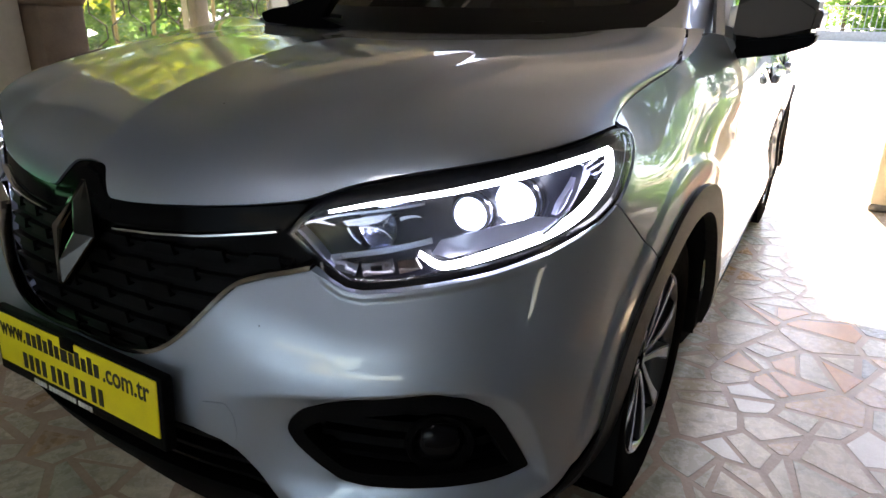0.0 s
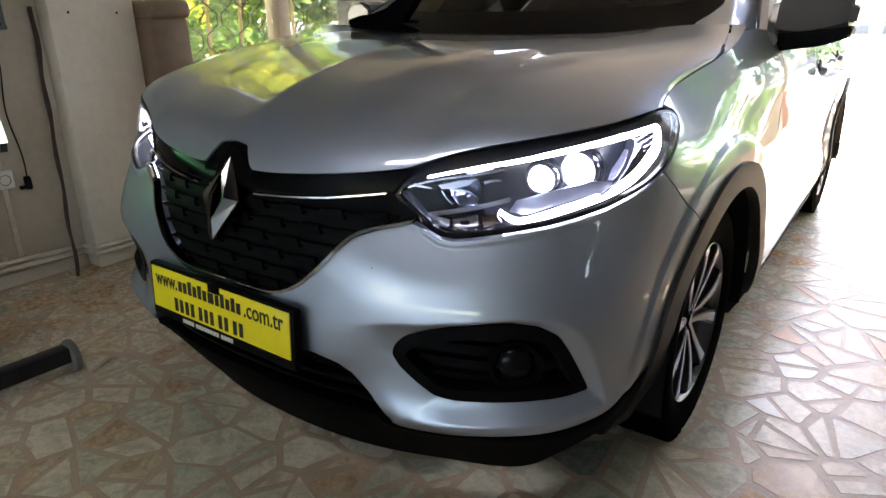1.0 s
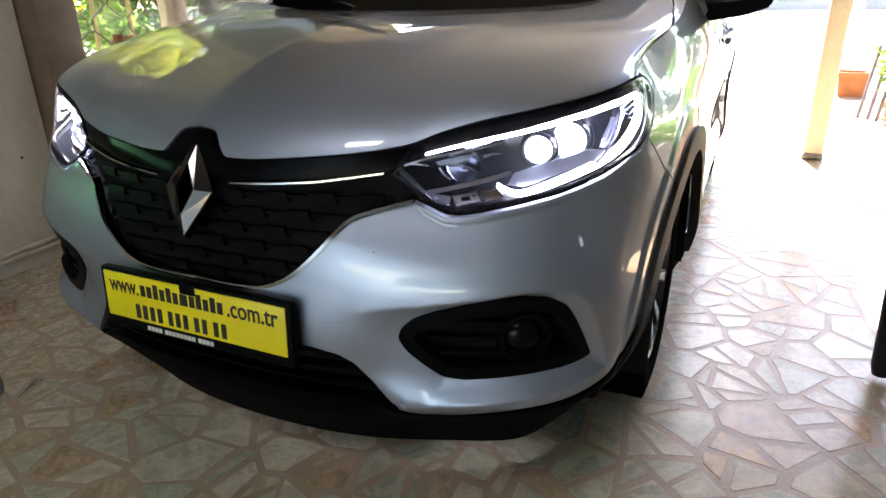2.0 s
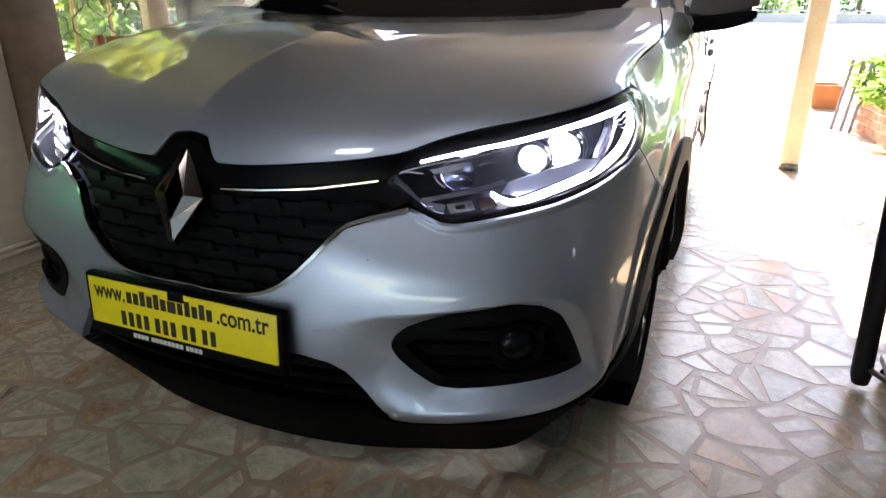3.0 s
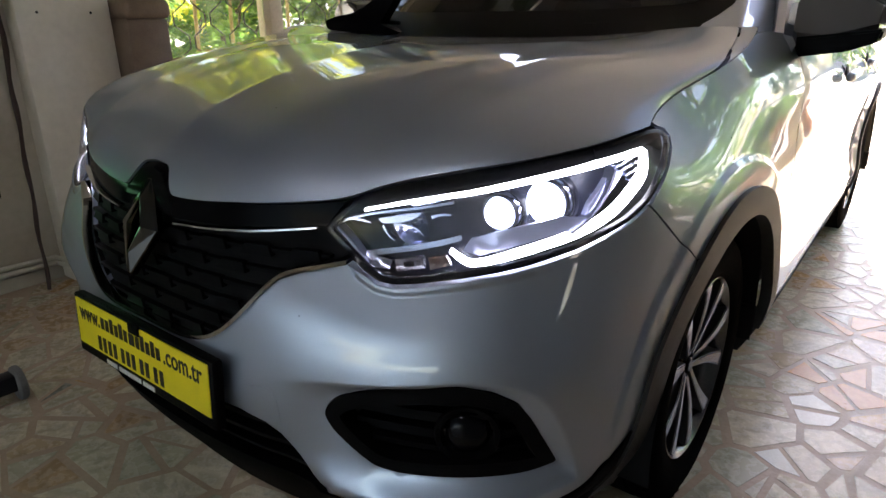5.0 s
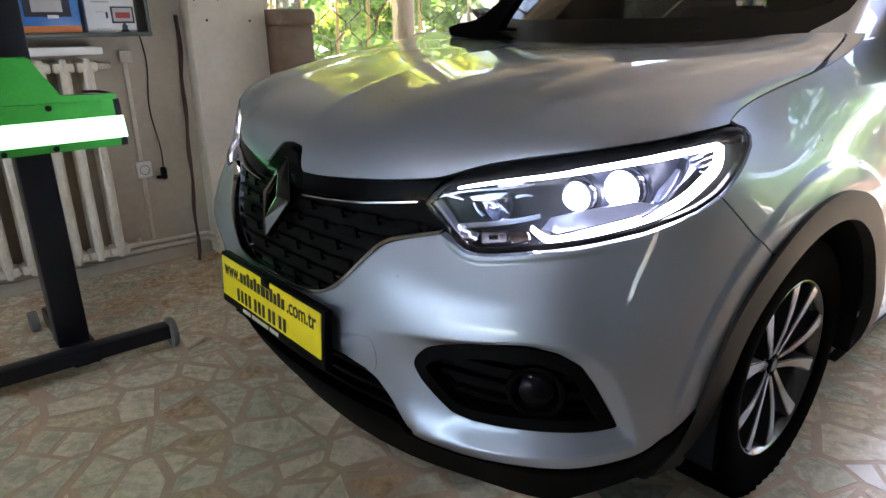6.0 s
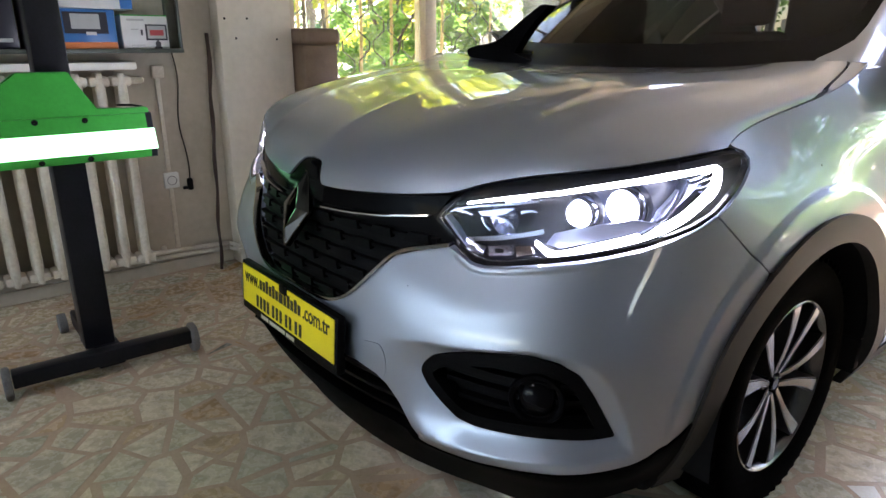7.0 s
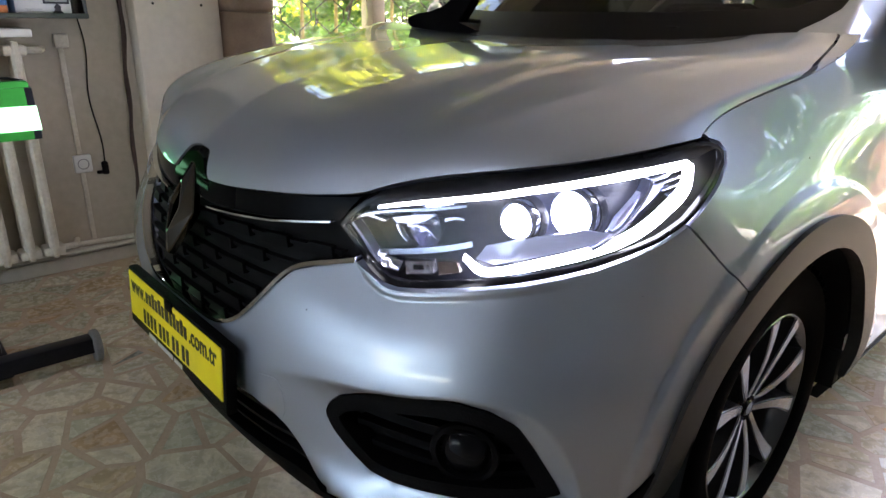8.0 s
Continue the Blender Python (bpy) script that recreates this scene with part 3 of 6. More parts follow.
for z in (.352, .392, .432):
    hw = .432 - (z - .33) * .75
    panel("intake_slat", [skin(body, [(-hw, z), (hw, z), (hw, z + .010), (-hw, z + .010)], (), 0.03, -0.012, 0.03)], BLACK_PLASTIC, car)
panel("undertray", [skin(body, both([(0, .17), (1.08, .19), (1.06, .14), (0, .125)]), (), 0.04, -0.03, 0.0)], MATT_DARK, car)
# fog lamps
for sg in (1, -1):
    pick = (lambda p: p) if sg > 0 else mirror
    o = panel("fog_bezel", [skin(body, pick(inset_poly(fog_hole, 0.0015)), (pick(rounded(inset_poly(FOG, 0.030), 0.012)),), 0.015, 0.003, 0.05)], BLACK_PLASTIC, car, "black plastic fog lamp surround")
    panel("backing", [skin(body, pick(inset_poly(fog_hole, 0.004)), (), 0.02, -0.042, 0)], MATT_DARK, o)
    for z, x0, x1 in ((.550, .55, .80), (.515, .52, .83), (.480, .52, .85), (.445, .55, .87)):
        panel("fin", [skin(body, pick([(x0, z), (x1, z), (x1, z + .011), (x0, z + .011)]), (), 0.02, -0.022, 0.02)], BLACK_PLASTIC, o)
    c = body([sg * .735], [.487], -0.035)[0]
    q = body([sg * .735], [.487], 0.0)[0]
    m = look(Vector(q), Vector(c))
    lamp = bmesh.new()
    lathe(lamp, [(.058, -.010), (.055, -.004), (.047, -.004), (.042, -.016), (.040, -.022)], m @ Matrix.Translation((0, 0, -0.012)), 32)
    ring = part("fog_lamp", lamp, BLACK_PLASTIC, o)
    b = lathe(bmesh.new(), [(.041, -.030), (.036, -.020), (.024, -.012), (.0005, -.009)], m, 28)
    part("lens", b, GLOSS_BLACK, o, "dark clear fog lamp lens")

# ---- grille ----
grille_half = [(0, .90), (.06, .885), (.09, .837), (.25, .844), (.40, .857), (.49, .868), (.458, .815), (.50, .774)] + GRILLE_LOW[1:]
panel("grille_back", [skin(body, both(grille_half[:-1] + [(0, .574)]), (), 0.025, -0.030, 0.0)], MATT_DARK, car)
GRILLE_GLOSS = mat("grille_gloss", (0.003, 0.003, 0.0035), 0.12, spec=0.03)
panel("grille_top", [skin(body, both([(0, .880), (.040, .872), (.075, .836), (.25, .841), (.40, .854), (.488, .864), (.450, .820), (.25, .802), (.09, .797), (0, .81)]), (), 0.02, -0.004, 0.03)], GRILLE_GLOSS, car, "gloss black upper grille bar")
rows = 6
low_z = spline([p[0] for p in GRILLE_LOW[::-1]], [p[1] for p in GRILLE_LOW[::-1]])
for r in range(rows):
    z = .592 + r * .0345
    pieces = []
    xs = [x for x in np.linspace(0, .48, 97) if low_z(x)[0] < z - .006]
    if not xs:
        continue
    hw = min(max(xs), .455)
    pieces.append(skin(body, [(-hw, z - .003), (hw, z - .003), (hw, z + .003), (-hw, z + .003)], (), 0.02, -0.016, 0.014))
    pitch = .106
    k = -int(hw / pitch) - 1
    while k * pitch < hw:
        x0 = k * pitch + (pitch / 2 if r % 2 else 0)
        x1 = x0 + .072
        if x0 > -hw and x1 < hw:
            pieces.append(skin(body, [(x0, z - .009), (x1, z - .009), (x1 - .010, z + .009), (x0 + .010, z + .009)], (), 0.03, -0.010, 0.012))
        k += 1
    panel("grille_bar", pieces, GRILLE_BLACK, car)
strip = smooth_path(GRILLE_LOW, 40)
strip_full = strip + [(-x, z) for x, z in strip[::-1][1:]]
panel("chrome_surround", [ribbon(body, [(x, z + .005) for x, z in strip_full], .0075, 0.006, 0.02)], CHROME, car, "chrome strip round the lower grille")
for sg in (1, -1):
    panel("chrome_bar", [ribbon(body, [(sg * x, z) for x, z in ((.102, .790), (.20, .794), (.30, .801), (.438, .819))], .0036, 0.006, 0.012)], CHROME, car, "thin chrome bar")
# badge: a plain faceted diamond
b = bmesh.new()
badge_m = pose(0, 0.046, 0.770, 90 - 23, 0, 0)
ow, oh, iw, ih = .066, .098, .020, .046
quad = lambda w, h, y: [Vector(p) for p in ((-w * .10, h, y), (w * .10, h, y), (w, 0, y), (w * .10, -h, y), (-w * .10, -h, y), (-w, 0, y))]
rings = [[b.verts.new(badge_m @ p) for p in quad(*a)] for a in ((ow, oh, -.014), (ow, oh, -.002), (ow * .965, oh * .97, .001), (iw * 1.35, ih * 1.2, .013), (iw * 1.15, ih * 1.08, .0125), (iw, ih, .006), (iw, ih, -.014))]
for p, q in zip(rings, rings[1:]):
    for k in range(6):
        b.faces.new((p[k], p[(k + 1) % 6], q[(k + 1) % 6], q[k]))
part("badge", b, BADGE, car, "faceted chrome diamond badge", smooth=False)

# ---- bonnet ----
_ls = np.linspace(0, LIP[-1][0], 61)
_lip = body(_ls, spline([p[0] for p in LIP], [p[1] for p in LIP])(_ls))
HOOD_W = _lip[-1, 0]
_lx = np.concatenate([-_lip[:0:-1, 0], _lip[:, 0]]) / HOOD_W
_ly = np.concatenate([_lip[:0:-1, 1:3], _lip[:, 1:3]])
lip_at = spline(_lx, _ly)


HOOD_REAR_Y, HOOD_REAR_Z = 1.17, 1.115


def hermite(v, f, r, t0, t1):
    return (2 * v ** 3 - 3 * v ** 2 + 1) * f + (v ** 3 - 2 * v ** 2 + v) * t0 + (3 * v ** 2 - 2 * v ** 3) * r + (v ** 3 - v ** 2) * t1


_ev = np.linspace(-.1, 1.1, 25)
_ey = hermite(_ev, _lip[-1, 1], HOOD_REAR_Y, .25, .50)
_ez = hermite(_ev, _lip[-1, 2], HOOD_REAR_Z, .16, .21)
_es = np.interp(_ey, _q[:12, 1], _s[:12])
for _k in range(4):
    _es += _ey - body(_es, _ez)[:, 1]
hood_width = spline(_ev, body(_es, _ez)[:, 0])
wing_top = [(float(s), float(z) - .0012) for s, z, v in zip(_es, _ez, _ev) if 0.02 < v < 1.0]


def hood(u, v, off=0.0):
    """The bonnet: u across (-1 to 1), v from the front lip (0) to the windscreen (1)."""
    u, v = np.asarray(u, float), np.asarray(v, float)
    def raw(u, v):
        f = lip_at(np.clip(u, -1.02, 1.02))
        a = np.abs(u)
        k = a ** 3
        W = hood_width(v) - .0012
        F = np.stack([W * u, f[:, 0], f[:, 1]], 1)
        shoulder = .012 * np.exp(-((a - .84) / .17) ** 2)
        R = np.stack([W * u, 1.10 + (HOOD_REAR_Y - 1.10) * a ** 2.2, 1.090 + (HOOD_REAR_Z - 1.090) * a ** 2 + shoulder], 1)
        T0 = np.stack([0 * u, .26 * (1 - k) + .25 * k, .60 * (1 - k) + .16 * k], 1)
        T1 = np.stack([0 * u, .95 * (1 - k) + .50 * k, .02 + .19 * k], 1)
        v_ = v[:, None]
        P = hermite(v_, F, R, T0, T1)
        line = .50 + .22 * v
        P[:, 2] += .009 * (1 - step_smooth(line - .20, line + .20, a)) * np.sin(np.pi * np.clip(v, 0, 1))
        return P
    p = raw(u, v)
    if np.any(off):
        e = 1e-3
        n = np.cross(raw(u + e, v) - raw(u - e, v), raw(u, v + e) - raw(u, v - e))
        p = p + off * n / (np.linalg.norm(n, axis=1, keepdims=True) + 1e-12)
    return p


notch = [(0, .079), (.040, .079), (.051, .077), (.059, .072), (.066, .063), (.076, .045), (.087, .026), (.097, .011), (.106, .004), (.120, .0)]
notch = smooth_path(notch, 36)
hood_half = notch + [(u, 0) for u in np.linspace(.14, .985, 34)] + [(1.0, .01), (1.0, .25), (1.0, .5), (1.0, .58), (.994, .66), (.982, .74), (.970, .84), (.962, .92), (.955, .985), (.945, 1.0), (0, 1.0)]
hood_half = [(x, max(y, .002)) for x, y in hood_half]
panel("bonnet", [skin(hood, both(hood_half), (), 0.03, 0, 0.012)], PAINT, car, "silver bonnet with a light film of dust")
for sg in (1, -1):
    pick = (lambda p: p) if sg > 0 else mirror
    panel("wing_shoulder", [skin(hood, pick([(1.0025, .615), (1.0025, 1.0), (.950, 1.0), (.961, .985), (.968, .92), (.976, .84), (.988, .74), (1.0, .665)]), (), 0.02, -0.0002, 0.012)], PAINT, car)
housing = [(max(x - .0015, 0), y - .0025) for x, y in notch if x < .108] + [(.106, -.03), (0, -.03)]
panel("badge_housing", [skin(hood, both(housing), (), 0.012, -0.004, 0.02)], GRILLE_GLOSS, car, "gloss black housing round the badge")

# ---- front wings, doors, sills ----
for sg in (1, -1):
    pick = (lambda p: p) if sg > 0 else mirror
    top = wing_top + [(1.86, 1.108), (2.0, 1.098)]
    wing = [(1.120, .846), (1.165, .871), (1.214, .897), (1.250, .921), (1.260, .941), (1.248, .956), (1.222, .9635)] + top + [(2.05, 1.085), (2.05, .9), (2.05, .30), (1.985, .30)] + arch(HUB_S, ARCH_R, -4, 124, 24) + [(1.27, .713), (1.195, .778)]
    panel("front_wing", [skin(body, pick(wing), (), 0.016, 0, 0.02, [pick(arch(HUB_S, r, 4, 122, 40)) for r in FLANGE])], PAINT, car)
    for nm, s0, s1 in (("front_door", 2.056, 3.13), ("rear_door", 3.137, 3.95)):
        door = [(s0, .30), (s1 - .02, .30), (s1, .40), (s1, 1.06), (s0, 1.06)] if nm == "front_door" else [(s0, .30), (s1 - .25, .30), (s1 - .20, .50), (s1, .78), (s1, 1.06), (s0, 1.06)]
        d = panel(nm, [skin(body, pick(door), (), 0.05, 0, 0.02)], PAINT, car)
        hs = s1 - .14
        c = body([sg * hs], [.925], 0.028)[0]
        hb = box(bmesh.new(), (-.014, -.105, -.017), (.014, .105, .017), .012, Matrix.Translation(c) @ pose(0, 0, 0, 3, sg * 8, 0), 3)
        part("door_handle", hb, PAINT, d, "silver door handle")
        # raised black disc imitating the shade in the hollow behind the handle
        cup = lathe(bmesh.new(), [(.0005, .004), (.032, .004), (.036, .0)], Matrix.Translation(body([sg * hs], [.925], 0.001)[0]) @ pose(0, 0, 0, 0, sg * 82, 0), 20)
        part("handle_shade", cup, MATT_DARK, d)
    panel("rear_quarter", [skin(body, pick([(3.957, 1.06), (3.957, .80)] + arch(HUB_S + WHEELBASE, ARCH_R, 120, -4, 24) + [(S_END - .30, .30), (S_END - .25, 1.06)]), (), 0.05, 0, 0.02)], PAINT, car)
    panel("sill", [skin(body, pick([(1.95, .20), (3.85, .20), (3.80, .295), (1.99, .295)]), (), 0.05, 0.004, 0.03)], CLADDING, car, "dark plastic sill cladding")
    for c, nm in ((HUB_S, "front"), (HUB_S + WHEELBASE, "rear")):
        a0, a1 = (-6, 200) if nm == "front" else (-6, 186)
        o = panel("arch_cladding", [skin(body, pick(arch(c, .458, a0, a1, 44) + arch(c, .392, a1, a0, 44)), (), 0.02, 0.010, 0.03)], CLADDING, car, "dark grey plastic wheel arch trim")
        lb = bmesh.new()
        ly = HUB_Y + (WHEELBASE if nm == "rear" else 0)
        rows_ = []
        for k in range(25):
            an = radians(-12 + 204 * k / 24)
            rows_.append([lb.verts.new((sg * x, ly + .40 * math.cos(an), HUB_Z + .40 * math.sin(an))) for x in (.90, .56)])
        for p, q in zip(rows_, rows_[1:]):
            lb.faces.new((p[0], p[1], q[1], q[0]))
        part("arch_liner", lb, MATT_DARK, car)
        fb = box(bmesh.new(), (min(sg * .60, sg * .905), ly + .375, .27), (max(sg * .60, sg * .905), ly + .41, .36), .008)
        part("mud_flap", fb, MATT_DARK, car)
panel("tail_panel", [skin(body, [(S_END - .28, .30), (S_END, .30), (S_END, 1.06), (S_END - .24, 1.06)], (), 0.06, 0, 0.02),
                     skin(body, mirror([(S_END - .28, .30), (S_END, .30), (S_END, 1.06), (S_END - .24, 1.06)]), (), 0.06, 0, 0.02)], PAINT, car)
part("floor_pan", box(bmesh.new(), (-.80, .45, .20), (.80, 4.3, .26), .02), MATT_DARK, car)
part("engine_bay", box(bmesh.new(), (-.52, .30, .25), (.52, 1.1, .78), .05), MATT_DARK, car)

# ---- number plate with its holder ----
PLATE_M = pose(0, -0.002, 0.508, 90 - 4, 0, 0)
holder = part("plate_holder", box(bmesh.new(), (-.270, -.078, -.02), (.270, .066, .004), .006, PLATE_M), BLACK_PLASTIC, car, "black plate holder")
part("plate", box(bmesh.new(), (-.258, -.052, .0), (.258, .058, .0065), .002, PLATE_M), YELLOW, holder, "yellow advertising plate with black lettering")


def bars(name, words, x0, y0, h, cw, material, gap=.25):
    """Lettering as plain bars: each word is a run of bars."""
    b = bmesh.new()
    x = x0
    for ch in words:
        if ch == " ":
            x += cw * .6
            continue
        wd = cw * (1.25 if ch == "m" else .30 if ch == "." else .8)
        hh = h * (.22 if ch == "." else 1.0 if ch == "t" else .78)
        box(b, (x, y0, .0062), (x + wd, y0 + hh, .0074), 0, PLATE_M)
        x += wd + cw * gap
    part(name, b, material, holder, smooth=False)




def lettering(words, x0, x1, y0, h):
    """Words in the built-in font, pressed on the plate from x0 to x1, with capitals h high."""
    cu = bpy.data.curves.new("lettering", 'FONT')
    cu.body, cu.size, cu.extrude, cu.offset = words, 1.0, .02, .012
    tmp = new("lettering", cu)
    me = bpy.data.meshes.new_from_object(tmp.evaluated_get(bpy.context.evaluated_depsgraph_get()))
    bpy.data.objects.remove(tmp)
    b = bmesh.new()
    b.from_mesh(me)
    xs_ = [v.co.x for v in b.verts]
    k = (x1 - x0) / (max(xs_) - min(xs_))
    for v in b.verts:
        v.co = PLATE_M @ Vector((x0 + (v.co.x - min(xs_)) * k, y0 + v.co.y * h / .70, .0068 + .0006 * (1 if v.co.z > 0 else -1)))
    part("lettering", b, INK, holder, smooth=False)


lettering("www.", -.240, -.150, .012, .040)
bars("lettering", "nntntnmntntn", -.143, .012, .034, .0176, INK, .32)
lettering(".com.tr", .108, .240, .012, .040)
bars("lettering", "tttt ttt tt tt", -.165, -.044, .034, .0165, INK, .55)
bars("lettering", "nnnn nnnnnnnn nnnn", -.135, -.069, .013, .011, WHITE_INK)
part("clip", box(bmesh.new(), (-.022, .040, .004), (.022, .066, .009), .003, PLATE_M), BLACK_PLASTIC, holder)

# ---- headlamps ----


def deep(s, z, off=0.0):
    """A shelf inside the headlamp that sinks towards the inner end."""
    return body(s, z, off - .012 - .055 * (1 - step_smooth(.74, 1.12, np.abs(s))))


for sg in (1, -1):
    side = lambda p: [(sg * x, z) for x, z in p]
    hl = panel("headlamp", [skin(body, side(inset_poly(HEADLAMP, 0.002)), (side(inset_poly(HEADLAMP, 0.010)),), 0.012, -0.001, 0.008)], GLOSS_BLACK, car, "headlamp with lit daytime running strip and lit projectors")
    panel("bowl", [skin(body, side(inset_poly(HEADLAMP, -0.022)), (), 0.03, -0.108, 0.0)], BOWL, hl)
    brow = [(.470, .838), (.498, .860), (.538, .882), (.602, .899), (.675, .912), (.76, .925), (.90, .939), (1.03, .951), (1.11, .957), (1.18, .958), (1.215, .956), (1.236, .945), (1.18, .938), (1.10, .936),
            (1.02, .931), (.90, .917), (.76, .899), (.64, .882), (.586, .873), (.52, .857), (.492, .846)]
    panel("brow", [skin(body, side(brow), (), 0.015, -0.006, 0.02)], GLOSS_BLACK, hl)
    panel("cover", [skin(body, side(inset_poly(HEADLAMP, 0.006)), (), 0.02, 0.001, 0.0)], LENS, hl, "clear polycarbonate cover").visible_shadow = False
    # daytime running strip: along the top, round the outer end and back along the bottom
    top_led = smooth_path([(.520, .850), (.595, .866), (.755, .891), (.90, .910), (1.03, .924), (1.11, .930), (1.158, .930)], 36)
    panel("running_light", [ribbon(body, side(top_led), .011, -0.012, 0.005, (.35, 1.1))], LED, hl, "lit white LED strip")
    low_led = smooth_path([(1.164, .931), (1.141, .900), (1.097, .874), (1.057, .849), (1.02, .829), (.967, .809), (.889, .789), (.766, .766), (.738, .764), (.710, .769), (.684, .778)], 50)
    panel("running_light", [ribbon(deep, side(low_led), .014, 0, 0.006, (1.25, .6))], LED, hl, "lit white LED strip")
    # chrome between the chambers
    panel("trim", [ribbon(body, side(smooth_path([(.520, .773), (.595, .786), (.662, .800), (.717, .813)], 20)), .009, -0.030, 0.02)], LAMP_CHROME, hl)
    panel("trim", [ribbon(body, side(smooth_path([(.475, .828), (.52, .841), (.60, .855), (.70, .872)], 16)), .004, -0.016, 0.02)], LAMP_CHROME, hl)
    panel("trim", [ribbon(body, side(smooth_path([(.462, .815), (.485, .796), (.507, .777), (.530, .762)], 16)), .005, -0.022, 0.02)], DISH, hl)
    panel("wedge", [skin(body, side([(.507, .767), (.529, .772), (.571, .766), (.568, .751), (.530, .757)]), (), 0.012, -0.030, 0.015)], LAMP_CHROME, hl)
    panel("indicator", [skin(body, side([(.573, .766), (.629, .774), (.637, .758), (.583, .749)]), (), 0.012, -0.034, 0.015)], INDICATOR, hl, "clear indicator reflector")
    panel("indicator_mask", [skin(body, side([(.592, .764), (.613, .767), (.616, .760), (.595, .757)]), (), 0.012, -0.0325, 0.003)], GLOSS_BLACK, hl)
    panel("indicator_bulb", [skin(body, side([(.641, .774), (.681, .780), (.694, .767), (.650, .757)]), (), 0.012, -0.036, 0.01)], AMBER, hl, "dark amber indicator bulb")
    # faceted reflector of the inner chamber
    panel("facet", [skin(body, side([(.536, .831), (.585, .842), (.628, .848), (.604, .834), (.575, .826), (.545, .824)]), (), 0.012, -0.032, 0.012)], LAMP_CHROME, hl)
    for pts_, w_ in (([(.566, .822), (.595, .823), (.615, .818), (.630, .809)], .0035), ([(.545, .820), (.555, .806), (.570, .796)], .004), ([(.60, .856), (.65, .864), (.70, .872)], .005), ([(.645, .840), (.670, .846), (.690, .846)], .006), ([(.476, .829), (.50, .826), (.522, .823)], .006)):
        panel("facet", [ribbon(body, side(smooth_path(pts_, 12)), w_, -0.034, 0.012, (1, .4))], LAMP_CHROME, hl)
    m = look(Vector(body([sg * .60], [.822], -.055)[0]), Vector(body([sg * .60], [.822], -.16)[0]) + Vector((0, .2, 0)))
    part("reflector", lathe(bmesh.new(), [(.036, .012), (.034, .010), (.026, -.008), (.014, -.020), (.0005, -.024)], m, 28), LAMP_CHROME, hl, "dim chrome reflector bowl")
    # shelf added under the projectors to imitate their glare, bright wing beside them
    panel("glare_shelf", [skin(deep, side([(.715, .778), (.766, .775), (.889, .798), (.967, .818), (1.01, .836), (.96, .842), (.86, .822), (.74, .800)]), (), 0.02, -0.004, 0.004)], DISH, hl, "added bright shelf that imitates the projectors' glare")
    panel("reflector_wing", [skin(body, side([(1.088, .910), (1.135, .914), (1.098, .888), (1.05, .860), (1.005, .836), (1.020, .858), (1.06, .888)]), (), 0.02, -0.036, 0.01)], DISH, hl)
    panel("shroud", [ribbon(body, side(smooth_path([(1.085, .910), (1.05, .872), (1.01, .838), (.965, .815)], 16)), .005, -0.026, 0.02)], LAMP_CHROME, hl)
    for k in range(4):
        panel("rib", [ribbon(body, side([(1.075 + .010 * k, .914 - .009 * k), (1.14, .921 - .009 * k)]), .0022, -0.02, 0.01)], LAMP_CHROME, hl)
    for at, r in (((.709, .394, .850), .033), ((.670, .311, .845), .025)):
        c = Vector((sg * at[0], at[1], at[2]))
        m = look(c, c + Vector((-sg * .12, 1, .02)))
        for k, q in enumerate((1.16, 1.30, 1.44)):
            part("ring", lathe(bmesh.new(), [(r * q, -.010 - .008 * k), (r * q + .0012, -.008 - .008 * k), (r * q + .0032, -.012 - .008 * k), (r * q + .004, -.024 - .008 * k)], m, 32), (BOWL, LAMP_CHROME, BOWL)[k], hl, ("", "thin chrome ring", "")[k])
        # rim given its own glow, as a painted halo round the lit lens
        part("lens_rim", lathe(bmesh.new(), [(r * 1.14, -.030), (r * 1.12, -.014), (r * 1.0, -.004), (r * .80, .002)], m, 32), PROJECTOR_RIM, hl)
        part("lens", lathe(bmesh.new(), [(r * .80, .002), (r * .55, .0055), (r * .25, .008), (.0004, .009)], m, 32), PROJECTOR, hl, "lit projector lens")

# ---- windscreen, pillars, roof, cabin ----


def screen(u, v, off=0.0):
    """The windscreen: u across, v up."""
    u, v = np.asarray(u, float), np.asarray(v, float)
    hw = .775 - .165 * v
    drop = np.maximum(np.abs(u) - .985, 0)
    return np.stack([hw * u + 0 * v, 1.16 + .17 * u ** 2 + .92 * v - .10 * u ** 2 * v - off, 1.118 + .43 * v - .03 * u ** 2 * v + off - 1.1 * drop], 1)


